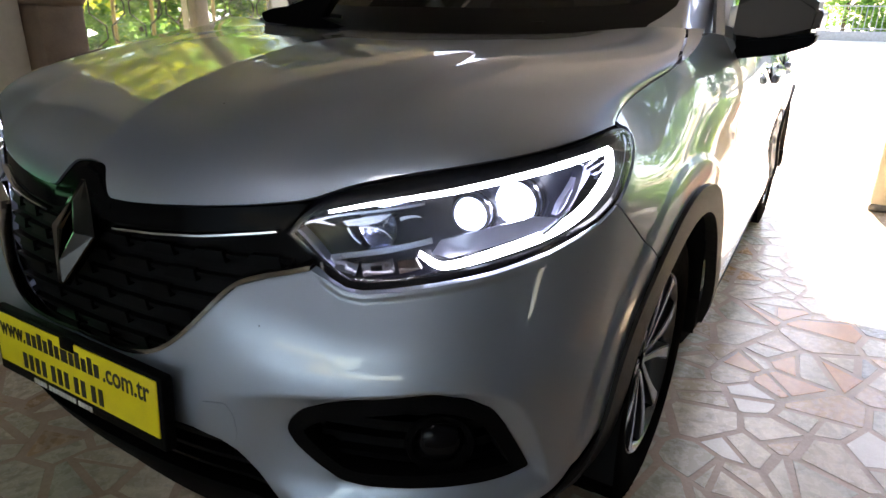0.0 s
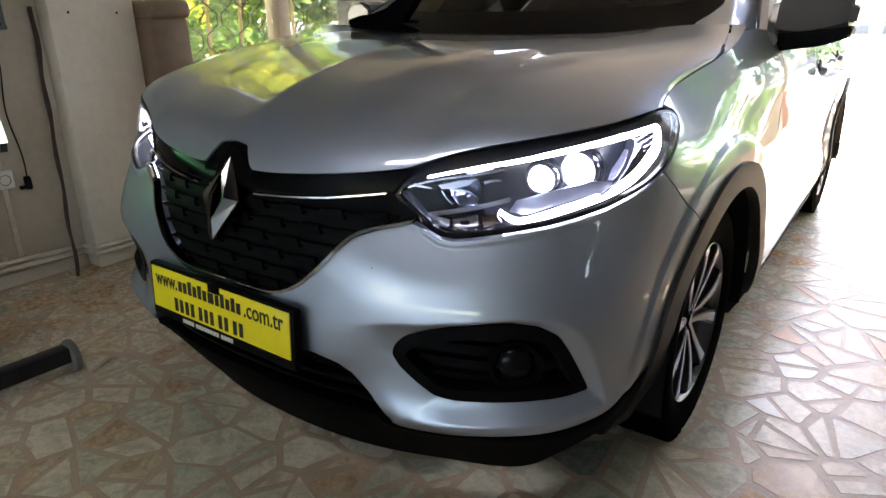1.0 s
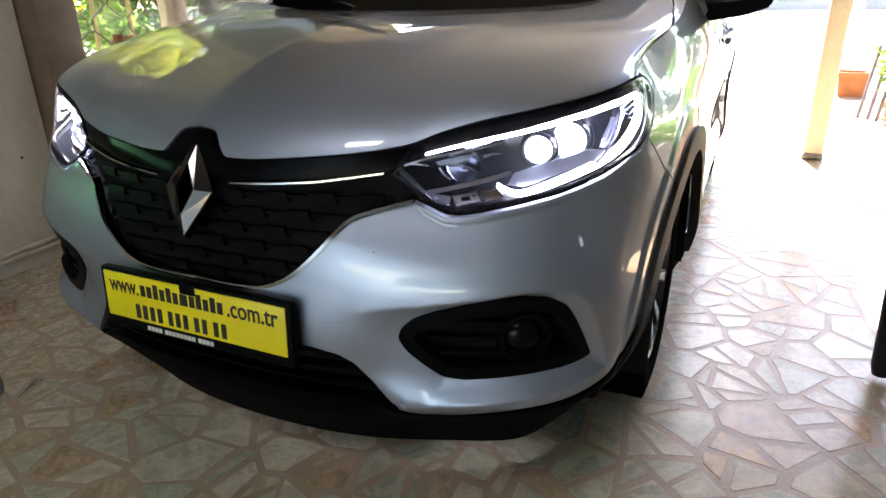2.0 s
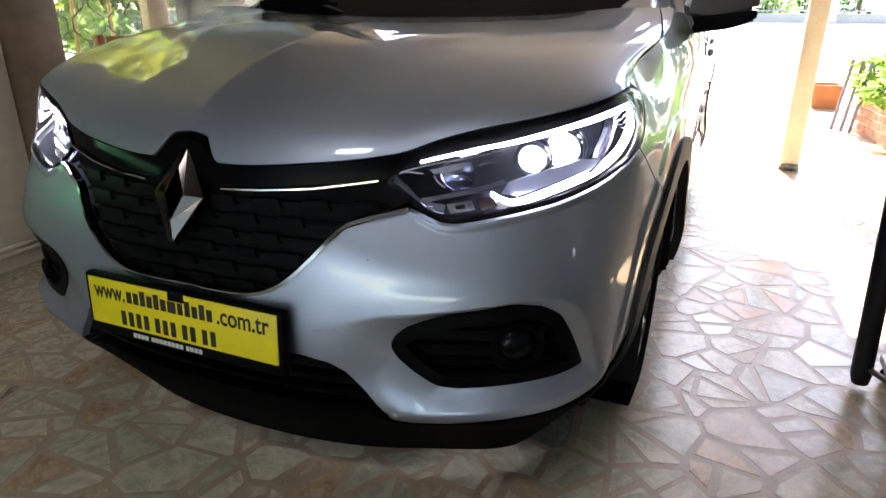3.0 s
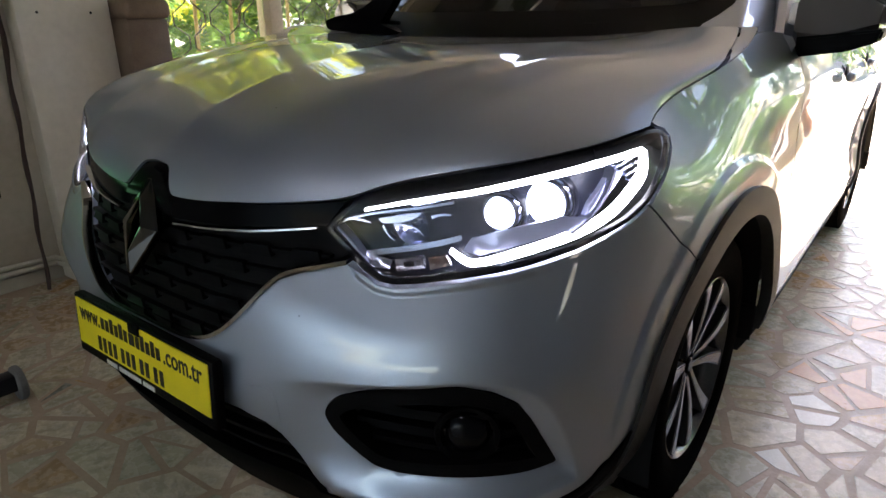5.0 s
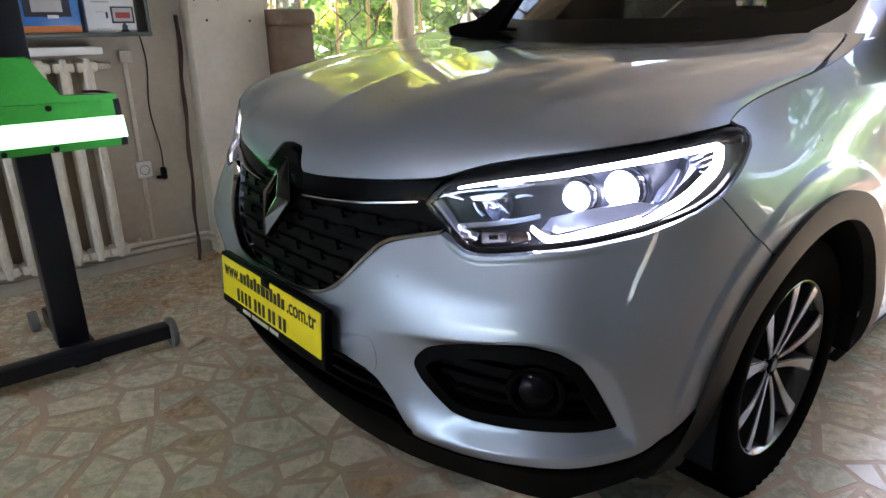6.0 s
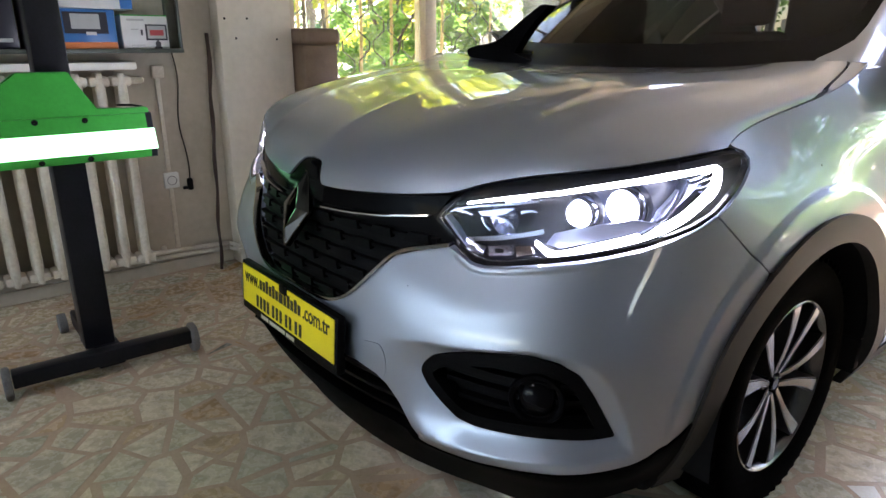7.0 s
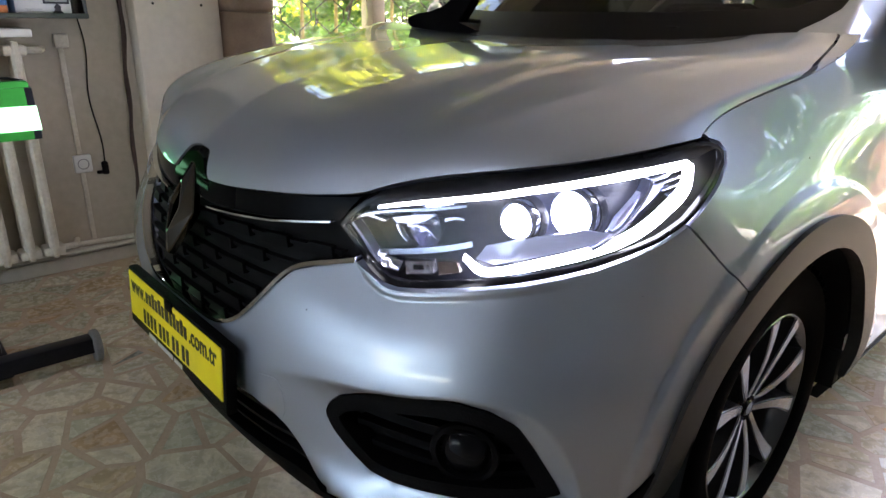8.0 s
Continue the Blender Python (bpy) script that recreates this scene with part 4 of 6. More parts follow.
panel("windscreen", [skin(screen, [(-1, 0), (1, 0), (1, 1), (-1, 1)], (), 0.08, 0, 0)], WINDSCREEN, car, "tinted windscreen glass")
panel("screen_border", [skin(screen, [(-1.0, -.12), (1.0, -.12), (1.0, 1), (.92, 1), (.905, .30), (.875, .19), (.80, .13), (.4, .095), (-.4, .095), (-.80, .13), (-.875, .19), (-.905, .30), (-.92, 1), (-1, 1)], (), 0.05, 0.002, 0)], BORDER_BLACK, car)
for sg in (1, -1):
    pick = (lambda p: p) if sg > 0 else mirror
    inner = [(.968, 1.03), (.962, .40), (.955, .22), (.940, .12), (.905, .055), (.865, .0), (.84, -.10)] if sg > 0 else [(.995, 1.03), (.995, .2), (.995, -.14)]
    panel("pillar", [skin(screen, pick([(.84, -.15)] * (sg > 0) + [(1.075, -.14), (1.09, .2), (1.10, 1.03)] + inner), (), 0.03, 0.006, 0.04)], PAINT if sg > 0 else BORDER_BLACK, car)
    gl = bmesh.new()
    side = [(1.50, 1.075), (1.98, 1.30), (2.45, 1.50), (3.7, 1.47), (3.95, 1.10)]
    xs = lambda z: sg * (.855 - (z - 1.05) * .52)
    gl.faces.new([gl.verts.new((xs(z), y, z)) for y, z in side])
    part("side_window", gl, WINDSCREEN, car, smooth=False)
    rb = bmesh.new()
    tube(rb, [(xs(1.06) * 1.005, 1.36, 1.07), (xs(1.3) * 1.01, 1.93, 1.31), (xs(1.51) * 1.01, 2.42, 1.52), (xs(1.52), 3.0, 1.55), (xs(1.48), 3.75, 1.50), (xs(1.1), 4.1, 1.10)], .03, 8)
    part("roof_rail", rb, PAINT, car)
    if sg < 0:
        hn = bmesh.new()
        prism(hn, rounded([(-.592, 1.137), (-.584, 1.113), (-.55, 1.098), (-.46, 1.084), (-.28, 1.084), (-.24, 1.10), (-.33, 1.126), (-.25, 1.215), (-.16, 1.287), (-.20, 1.290), (-.30, 1.236), (-.40, 1.176), (-.47, 1.158), (-.53, 1.152)], .008, 3), 1.12, 1.16,
              Matrix(((1, 0, 0, 0), (0, 0, 1, 0), (0, 1, 0, 0), (0, 0, 0, 1))))
        bmesh.ops.recalc_face_normals(hn, faces=hn.faces)
        part("cowl_corner", hn, BORDER_BLACK, car, "black plastic corner cover", smooth=False)
    tb = box(bmesh.new(), (min(sg * .835, sg * .86), 1.48, 1.055), (max(sg * .835, sg * .86), 3.95, 1.078), .006)
    part("window_trim", tb, CHROME, car, "chrome window trim")
    # door mirror
    toY = Matrix(((sg, 0, 0, 0), (0, 0, 1, 0), (0, 1, 0, 0), (0, 0, 0, 1)))
    my = 1.40 if sg > 0 else 1.54
    mm = bmesh.new()
    prism(mm, [(.838, 1.196), (.92, 1.222), (1.02, 1.218), (1.080, 1.180), (1.074, 1.100), (.95, 1.086), (.832, 1.076)], my, my + .15, toY)
    for v in mm.verts:
        if v.co.y < my + .05:
            v.co.x = sg * (.945 + (abs(v.co.x) - .945) * .88)
            v.co.z = 1.135 + (v.co.z - 1.135) * .88
            v.co.y += .05 * max(0, abs(v.co.x) - .93) / .1
    bmesh.ops.recalc_face_normals(mm, faces=mm.faces)
    bmesh.ops.bevel(mm, geom=mm.edges[:], offset=.018, segments=4, affect='EDGES', clamp_overlap=True)
    mr = part("mirror", mm, MIRROR_PAINT, car, "dark grey door mirror")
    foot = bmesh.new()
    prism(foot, [(.785, 1.068), (.850, 1.086), (1.064, 1.110), (1.058, 1.080), (.99, 1.055), (.88, 1.039), (.785, 1.029)], my + .015, my + .13, toY)
    bmesh.ops.recalc_face_normals(foot, faces=foot.faces)
    bmesh.ops.bevel(foot, geom=foot.edges[:], offset=.006, segments=2, affect='EDGES')
    part("mirror_base", foot, BLACK_PLASTIC, mr)
b = bmesh.new()
box(b, (-.61, 2.05, 1.53), (.61, 3.85, 1.575), .02)
part("roof", b, PAINT, car)
part("tailgate_glass", box(bmesh.new(), (-.60, 3.85, 1.06), (.60, 3.88, 1.53), .01), WINDSCREEN, car)
# scuttle and wipers
panel("scuttle", [skin(hood, both([(0, 1.006), (.94, 1.006), (.96, 1.05), (0, 1.075)]), (), 0.04, -0.012, 0.02)], BLACK_PLASTIC, car)
for x0, y0, x1, y1, zz in ((.40, 1.215, -.26, 1.225, 1.118), (-.47, 1.15, -.30, 1.19, 1.128)):
    wb = bmesh.new()
    tube(wb, [(x0, y0, zz), ((x0 + x1) / 2, (y0 + y1) / 2 - .005, zz + .008), (x1, y1, zz)], [.010, .009, .006], 8)
    part("wiper", wb, MATT_DARK, car)
# cabin
cab = part("dashboard", box(bmesh.new(), (-.72, 1.42, .80), (.72, 1.95, 1.07), .06), MATT_DARK, car)
for x in (-.38, .38):
    sb = bmesh.new()
    box(sb, (x - .25, 2.35, .55), (x + .25, 2.9, .72), .06)
    box(sb, (x - .24, 2.80, .68), (x + .24, 2.98, 1.22), .06)
    box(sb, (x - .13, 2.86, 1.25), (x + .13, 2.97, 1.43), .04)
    part("seat", sb, MATT_DARK, car, "dark seat")
wheel_b = bmesh.new()
lathe(wheel_b, [(.185, 0), (.178, .014), (.165, .014), (.160, 0), (.165, -.014), (.178, -.014)], pose(.38, 2.02, 1.02, 65, 0, 0), 32, True)
part("steering_wheel", wheel_b, BLACK_PLASTIC, car)
part("cabin_floor", box(bmesh.new(), (-.78, 1.2, .26), (.78, 3.9, .34), .02), MATT_DARK, car)
part("rear_view_mirror", box(bmesh.new(), (-.12, 1.93, 1.40), (.12, 1.96, 1.46), .012), MATT_DARK, car)

# ---- wheels ----


def wheel(x, y, sg):
    w = new("wheel")
    w.parent = car
    w.matrix_parent_inverse = Matrix()
    w.location = (x, y, HUB_Z)
    w.rotation_euler = (0, radians(90 * sg), 0)
    t = lathe(bmesh.new(), [(.222, .085), (.245, .100), (.285, .106), (.318, .100), (.333, .085), (.3415, .070), (.3415, .045), (.335, .043), (.335, .037), (.3435, .035), (.3435, .006), (.336, .004),
                            (.336, -.004), (.3435, -.006), (.3435, -.035), (.335, -.037), (.335, -.043), (.3415, -.045), (.3415, -.07), (.333, -.085), (.318, -.10), (.285, -.106), (.222, -.085)], Matrix(), 72)
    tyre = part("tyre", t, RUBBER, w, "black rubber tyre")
    tb = bmesh.new()
    for k in range(60):
        a = 2 * math.pi * k / 60
        for s_ in (1, -1):
            m = pose(0, 0, 0, 0, 0, math.degrees(a) + (3 if s_ > 0 else 0)) @ Matrix.Translation((.340, 0, s_ * .073))
            box(tb, (-.012, -.0085, -.021), (.0018, .0085, .021), 0, m @ pose(0, 0, 0, s_ * 12, 0, 0))
    tagged(part("tread", tb, RUBBER, w, smooth=False), kind="stuff")
    r = lathe(bmesh.new(), [(.228, .088), (.229, .092), (.2265, .0935), (.223, .091), (.214, .070), (.208, .05), (.205, -.08)], Matrix(), 72)
    part("rim", r, ALLOY, w, "machined alloy rim")
    for k in range(5):
        base = 90 + 72 * k
        for d in (-1, 1):
            sp, fl = bmesh.new(), bmesh.new()
            a0, a1 = radians(base + d * 24), radians(base + d * 18)
            r0, r1 = .030, .219
            p0, p1 = Vector((r0 * math.cos(a0), r0 * math.sin(a0), 0)), Vector((r1 * math.cos(a1), r1 * math.sin(a1), 0))
            dr = (p1 - p0).normalized()
            sd = Vector((-dr.y, dr.x, 0))
            for bm_, w0, w1, hs, lo in ((sp, .0085, .021, (.064, .078, .088), -.045), (fl, .0062, .0165, (.0665, .0805, .0905), -.003)):
                vs = []
                for t_ in (0, .2, .4, .6, .8, .93, 1):
                    wd = w0 + (w1 - w0) * t_ ** 1.6
                    h = hs[0] + (hs[2] - hs[0]) * (1 - (1 - t_) ** 1.6)
                    c = p0.lerp(p1, t_) - sd * (d * .009 * math.sin(math.pi * t_))
                    vs.append([bm_.verts.new(c + sd * wd + Vector((0, 0, h))), bm_.verts.new(c - sd * wd + Vector((0, 0, h))), bm_.verts.new(c - sd * wd * 1.15 + Vector((0, 0, h + lo))), bm_.verts.new(c + sd * wd * 1.15 + Vector((0, 0, h + lo)))])
                for p, q in zip(vs, vs[1:]):
                    for j in range(4):
                        bm_.faces.new((p[j], p[(j + 1) % 4], q[(j + 1) % 4], q[j]))
                bm_.faces.new(vs[0][::-1])
                bm_.faces.new(vs[-1])
            part("spoke", sp, ALLOY_DARK, w, "grey-sided alloy spoke", smooth=False)
            part("spoke_face", fl, ALLOY, w, "machined spoke face", smooth=False)
    hb = lathe(bmesh.new(), [(.0004, .070), (.015, .070), (.019, .067), (.021, .058), (.032, .054), (.040, .03), (.07, 0)], Matrix(), 32)
    part("hub_cap", hb, GLOSS_BLACK, w, "black hub cap")
    for k in range(5):
        a = radians(54 + 72 * k)
        part("wheel_bolt", lathe(bmesh.new(), [(.0004, .062), (.006, .062), (.008, .045)], Matrix.Translation((.044 * math.cos(a), .044 * math.sin(a), 0)), 8), STEEL, w)
    dk = lathe(bmesh.new(), [(.07, .02), (.14, .02), (.14, .0), (.07, 0)], Matrix(), 40, True)
    part("brake_disc", dk, STEEL, w)
    # black disc that stands in for the shade behind the spokes
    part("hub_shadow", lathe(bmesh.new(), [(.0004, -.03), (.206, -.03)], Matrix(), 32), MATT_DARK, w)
    return w


for sg in (1, -1):
    for y in (HUB_Y, HUB_Y + WHEELBASE):
        wheel(sg * .778, y, sg)

# ---- things along the west wall ----
WX = ROOM_X0
rad = thing("radiator", "cream cast-iron column radiator under a shelf", "radiator")
for k in range(11):
    y = 0.116 - k * 0.092
    b = bmesh.new()
    for dx in (0.05, 0.115):
        tube(b, [(WX + dx, y, .112), (WX + dx, y, .17), (WX + dx, y, .965), (WX + dx, y, 1.025)], [.013, .021, .021, .013], 10)
    for z in (.14, .99):
        box(b, (WX + .04, y - .044, z - .022), (WX + .125, y + .044, z + .022), .014)
    part("section", b, CREAM, rad)
for z in (.14, .99):
    part("connecting_pipe", tube(bmesh.new(), [(WX + .08, .12, z), (WX + .08, .21, z), (WX + .01, .23, z)], .014, 8), CREAM, rad)
single("radiator_shelf", box(bmesh.new(), (WX, -1.2, 1.043), (WX + .17, 0.178, 1.076), .006), WHITE_PLASTIC, "white stone shelf over the radiator", "shelf")
pipes = thing("heating_pipe", "cream painted heating pipes along the skirting", "pipe")
for z in (.112, .083):
    part("pipe", tube(bmesh.new(), [(WX + .03, -2.5, z + .105), (WX + .03, .565, z), (WX + .13, .585, z), (WX + .135, .62, z), (WX + .135, 1.02, z)], .011, 8), CREAM, pipes)
single("baseboard", box(bmesh.new(), (WX, ROOM_Y0, 0), (WX + .012, .594, .065), .003), WALL, "painted cement skirting", "baseboard", "structure", False)
# cable duct, junction box, socket, lead with plug
duct = thing("cable_duct", "white plastic cable duct with junction box", "cable duct")
part("duct", box(bmesh.new(), (WX, .292, .13), (WX + .014, .313, 1.0), .003), CREAM, duct)
part("junction_box", box(bmesh.new(), (WX, .280, 0.995), (WX + .03, .335, 1.052), .006), CREAM, duct)
sock = thing("socket", "white earthed wall socket", "socket")
part("plate", box(bmesh.new(), (WX, .272, .449), (WX + .024, .346, .529), .007), WHITE_PLASTIC, sock)
part("well", lathe(bmesh.new(), [(.024, .026), (.021, .026), (.019, .012), (.0005, .012)], pose(WX, .309, .489, 0, 90, 0), 24), mat("grey_plastic", (0.20, 0.19, 0.17), 0.5), sock)
for dy in (-.009, .009):
    part("pin_hole", lathe(bmesh.new(), [(.004, .0135), (.0004, .0135)], pose(WX, .309 + dy, .489, 0, 90, 0), 10), MATT_DARK, sock)
lead = thing("power_lead", "thin black power lead with plug hanging down the wall", "cable")
wig = [(WX + .012 + .006 * math.sin(7 * t), .386 + .010 * math.sin(9 * t) + .010 * t, 1.114 - .63 * t) for t in np.linspace(0, 1, 26)]
part("cable", tube(bmesh.new(), wig, .0032, 6), MATT_DARK, lead)
pb = bmesh.new()
box(pb, (WX + .004, .385, .429), (WX + .034, .412, .490), .008)
box(pb, (WX + .008, .362, .434), (WX + .024, .390, .450), .004)
part("plug", pb, MATT_DARK, lead)
# walking stick
st = bmesh.new()
pts, rr = [], []
for t in np.linspace(0, 1, 22):
    pts.append((WX + .13 - .11 * t + .003 * math.sin(17 * t), .475 + .093 * t + .004 * math.sin(23 * t), 1.20 * t + .004))
    rr.append(.0078 + .003 * t + .0018 * math.sin(31 * t))
tube(st, pts, rr, 9)
single("stick", st, BARK_STICK, "knotty brown wooden stick leaning on the wall", "stick")
# display cabinet over the radiator with boxed goods
DARK_FRAME = mat("cabinet_frame", (0.06, 0.075, 0.06), 0.4, noise_scale=20, var=0.3)
cabn = thing("display_cabinet", "glass display cabinet with dark green frame on the wall", "cabinet")
part("base_board", box(bmesh.new(), (WX, -1.3, 1.114), (WX + .20, .385, 1.129), .003), DARK_FRAME, cabn)
part("base_edge", box(bmesh.new(), (WX + .190, -1.3, 1.116), (WX + .203, .387, 1.134), .002), DARK_FRAME, cabn)
part("corner_post", box(bmesh.new(), (WX + .188, .372, 1.13), (WX + .20, .385, 1.95), .002), DARK_FRAME, cabn)
part("corner_post", box(bmesh.new(), (WX, .372, 1.13), (WX + .012, .385, 1.95), .002), DARK_FRAME, cabn)
part("top_board", box(bmesh.new(), (WX, -1.3, 1.95), (WX + .20, .385, 1.97), .003), DARK_FRAME, cabn)
part("glass", box(bmesh.new(), (WX + .013, .376, 1.131), (WX + .187, .380, 1.949)), PANE, cabn, smooth=False).visible_shadow = False


def printed(name, color):
    return mat(name, color, 0.35, noise_scale=20, var=0.08)


BLUE_CARD, ORANGE_CARD, WHITE_CARD, DARK_CARD, RED_CARD = printed("blue_card", (.03, .16, .42)), printed("orange_card", (.62, .18, .04)), printed("white_card", (.66, .66, .64)), printed("dark_card", (.02, .02, .03)), printed("red_card", (.45, .05, .05))
SILVER_CARD = printed("silver_card", (.42, .42, .40))
bx = thing("product_box", "blue and orange cardboard product box", "box")
part("carton", box(bmesh.new(), (WX + .03, -.115, 1.130), (WX + .18, .112, 1.296), .003), BLUE_CARD, bx)
F = WX + .181
part("orange_band", box(bmesh.new(), (F - .001, -.113, 1.132), (F + .001, .110, 1.161)), ORANGE_CARD, bx, smooth=False)
part("picture", box(bmesh.new(), (F - .001, -.092, 1.196), (F + .0015, .079, 1.284), .0005), DARK_CARD, bx, smooth=False)
part("picture", box(bmesh.new(), (F, -.064, 1.215), (F + .0025, .048, 1.276), .0005), SILVER_CARD, bx, "pale picture of a car", smooth=False)
part("sticker", box(bmesh.new(), (F, -.01, 1.190), (F + .0035, .03, 1.203), .0005, Matrix()), WHITE_CARD, bx, smooth=False)
bx = thing("product_box", "white cardboard box with a small screen pictured", "box")
part("carton", box(bmesh.new(), (WX + .04, .136, 1.130), (WX + .17, .334, 1.275), .003), WHITE_CARD, bx)
G2 = WX + .171
part("picture", box(bmesh.new(), (G2 - .001, .235, 1.169), (G2 + .0015, .328, 1.238), .0005), DARK_CARD, bx, smooth=False)
part("picture", box(bmesh.new(), (G2, .242, 1.177), (G2 + .0025, .321, 1.232), .0005), SILVER_CARD, bx, smooth=False)
part("picture", box(bmesh.new(), (G2, .252, 1.190), (G2 + .0032, .312, 1.214), .0005), RED_CARD, bx, "red car on the pictured screen", smooth=False)
sb = bmesh.new()
prism(sb, [(.262, 1.134), (.304, 1.134), (.294, 1.146), (.297, 1.157), (.287, 1.169), (.281, 1.169), (.271, 1.157), (.274, 1.146)], 0, .0025, Matrix(((0, 0, 1, G2 - .001), (1, 0, 0, 0), (0, 1, 0, 0), (0, 0, 0, 1))))
part("picture", sb, DARK_CARD, bx, smooth=False)
for y0, y1, z0, z1 in ((.16, .232, 1.252, 1.260), (.175, .205, 1.214, 1.218), (.17, .228, 1.146, 1.150), (.214, .222, 1.190, 1.215)):
    part("lettering", box(bmesh.new(), (G2 - .001, y0, z0), (G2 + .0015, y1, z1)), SILVER_CARD if z1 - z0 < .02 else DARK_CARD, bx, smooth=False)
part("green_band", box(bmesh.new(), (G2 - .13, .137, 1.273), (G2 + .001, .333, 1.278)), GREEN, bx, smooth=False)
bx = thing("product_box", "flat white cardboard box lying on other boxes", "box")
part("carton", box(bmesh.new(), (WX + .03, -.10, 1.298), (WX + .180, .191, 1.38), .003), WHITE_CARD, bx)
part("band", box(bmesh.new(), (WX + .179, .14, 1.300), (WX + .182, .190, 1.38)), BLUE_CARD, bx, smooth=False)
for k, (y0, y1, h) in enumerate(((-.24, -.15, .30), (-.36, -.26, .24), (-.55, -.38, .27))):
    bx = thing("product_box", "dark cardboard product box", "box")
    part("carton", box(bmesh.new(), (WX + .04, y0, 1.130), (WX + .17, y1, 1.130 + h), .003), DARK_CARD, bx)
    part("lettering", box(bmesh.new(), (WX + .169, y0 + .02, 1.16), (WX + .1715, y1 - .02, 1.175)), SILVER_CARD, bx, smooth=False)

# ---- wheel alignment stand ----
stand = thing("alignment_stand", "black wheel-alignment stand with a green lamp head on it", "stand")
SX = -1.09
base_dir = Vector((.02, .645, 0)).normalized()
bm_ = Matrix.Translation((-.972, -.265, 0)) @ Matrix.Rotation(math.atan2(base_dir.y, base_dir.x), 4, 'Z')
part("base_bar", box(bmesh.new(), (-.30, -.03, .045), (.29, .03, .10), .006, bm_), STAND_BLACK, stand)
GREY_RUBBER = mat("grey_rubber", (0.16, 0.155, 0.145), 0.6, noise_scale=20, var=0.4, bump=0.2)
for x in (-.315, .30):
    part("roller", lathe(bmesh.new(), [(.0005, -.013), (.050, -.013), (.056, -.009), (.058, 0), (.056, .009), (.050, .013), (.036, .013), (.034, .009), (.0005, .009)], bm_ @ Matrix.Translation((x, 0, .060)) @ pose(0, 0, 0, 0, 90 if x > 0 else -90, 0), 32), GREY_RUBBER, stand, "grey rubber disc")
part("rear_foot", box(bmesh.new(), (-1.49, -.30, .02), (-.98, -.21, .085), .006), STAND_BLACK, stand)
part("roller", lathe(bmesh.new(), [(.0005, -.015), (.04, -.015), (.042, 0), (.04, .015), (.0005, .015)], pose(-1.47, -.335, .043, 90, 0, 0), 24), GREY_RUBBER, stand)
part("mast", box(bmesh.new(), (SX - .05, -.325, .08), (SX + .045, -.222, 2.0), .008), STAND_BLACK, stand)
head = bmesh.new()
yz = [(-.62, .945), (-.55, .945), (-.386, 1.07), (-.238, 1.07), (-.170, .945), (-.005, .945), (-.005, .90), (-.62, .90)]
toX = Matrix(((0, 0, 1, 0), (1, 0, 0, 0), (0, 1, 0, 0), (0, 0, 0, 1)))
prism(head, yz, SX + .05, SX + .085, toX)
bmesh.ops.bevel(head, geom=head.edges[:], offset=.004, segments=2, affect='EDGES')
hd = part("head", head, GREEN, stand, "green enamelled steel lamp head")
cs = [(SX + .05, .930), (SX + .090, .926), (SX + .098, .876), (SX + .118, .803), (SX + .108, .775), (SX - .04, .770), (SX - .04, .930)]
hb2 = bmesh.new()
prism(hb2, cs, -.62, -.02, Matrix(((1, 0, 0, 0), (0, 0, 1, 0), (0, 1, 0, 0), (0, 0, 0, 1))))
bmesh.ops.recalc_face_normals(hb2, faces=hb2.faces)
part("housing", hb2, GREEN, hd, smooth=False)
ec = bmesh.new()
prism(ec, [(x * 1.0, z) for x, z in cs], -.02, .0, Matrix(((1, 0, 0, 0), (0, 0, 1, 0), (0, 1, 0, 0), (0, 0, 0, 1))))
bmesh.ops.recalc_face_normals(ec, faces=ec.faces)
part("end_cap", ec, STAND_BLACK, hd, "black plastic end cap", smooth=False)
lp = bmesh.new()
prism(lp, [(SX + .0995, .873), (SX + .1200, .804), (SX + .1145, .802), (SX + .094, .871)], -.60, .002, Matrix(((1, 0, 0, 0), (0, 0, 1, 0), (0, 1, 0, 0), (0, 0, 0, 1))))
bmesh.ops.recalc_face_normals(lp, faces=lp.faces)
part("lit_channel", lp, STAND_LIGHT, hd, "glowing panel in place of the lamp-lit green channel", smooth=False)
for y, z, x in ((-.357, .915, SX + .091), (-.212, .912, SX + .091), (-.36, .787, SX + .112), (-.216, .787, SX + .112), (-.50, .915, SX + .091)):
    part("bolt", lathe(bmesh.new(), [(.0005, .006), (.008, .006), (.010, 0)], pose(x, y, z, 0, 90, 0), 12), MATT_DARK, hd)
part("cable", tube(bmesh.new(), [(SX + .06, -.10, .955), (SX + .05, -.05, .952), (SX + .03, -.01, .942), (SX, .0, .92)], .004, 6), MATT_DARK, hd)

# ---- brown padded seat end by the window, wooden chair ----
seatb = thing("padded_bench", "brown vinyl padded bench standing by the window", "bench")
part("back_panel", box(bmesh.new(), (WX + .02, 1.00, .0), (WX + .21, 1.205, 1.155), .02), BROWN_VINYL, seatb)
part("roll", box(bmesh.new(), (WX + .005, .995, 1.148), (WX + .235, 1.215, 1.232), .03, None, 4), BROWN_VINYL, seatb)
chair = thing("wooden_chair", "reddish wooden chair by the window", "chair")
for y in (1.42, 1.80):
    part("back_post", box(bmesh.new(), (-1.83, y, 0), (-1.79, y + .035, 0.985), .006), CHAIR_WOOD, chair)
    part("leg", box(bmesh.new(), (-1.47, y, 0), (-1.43, y + .035, 0.44), .006), CHAIR_WOOD, chair)
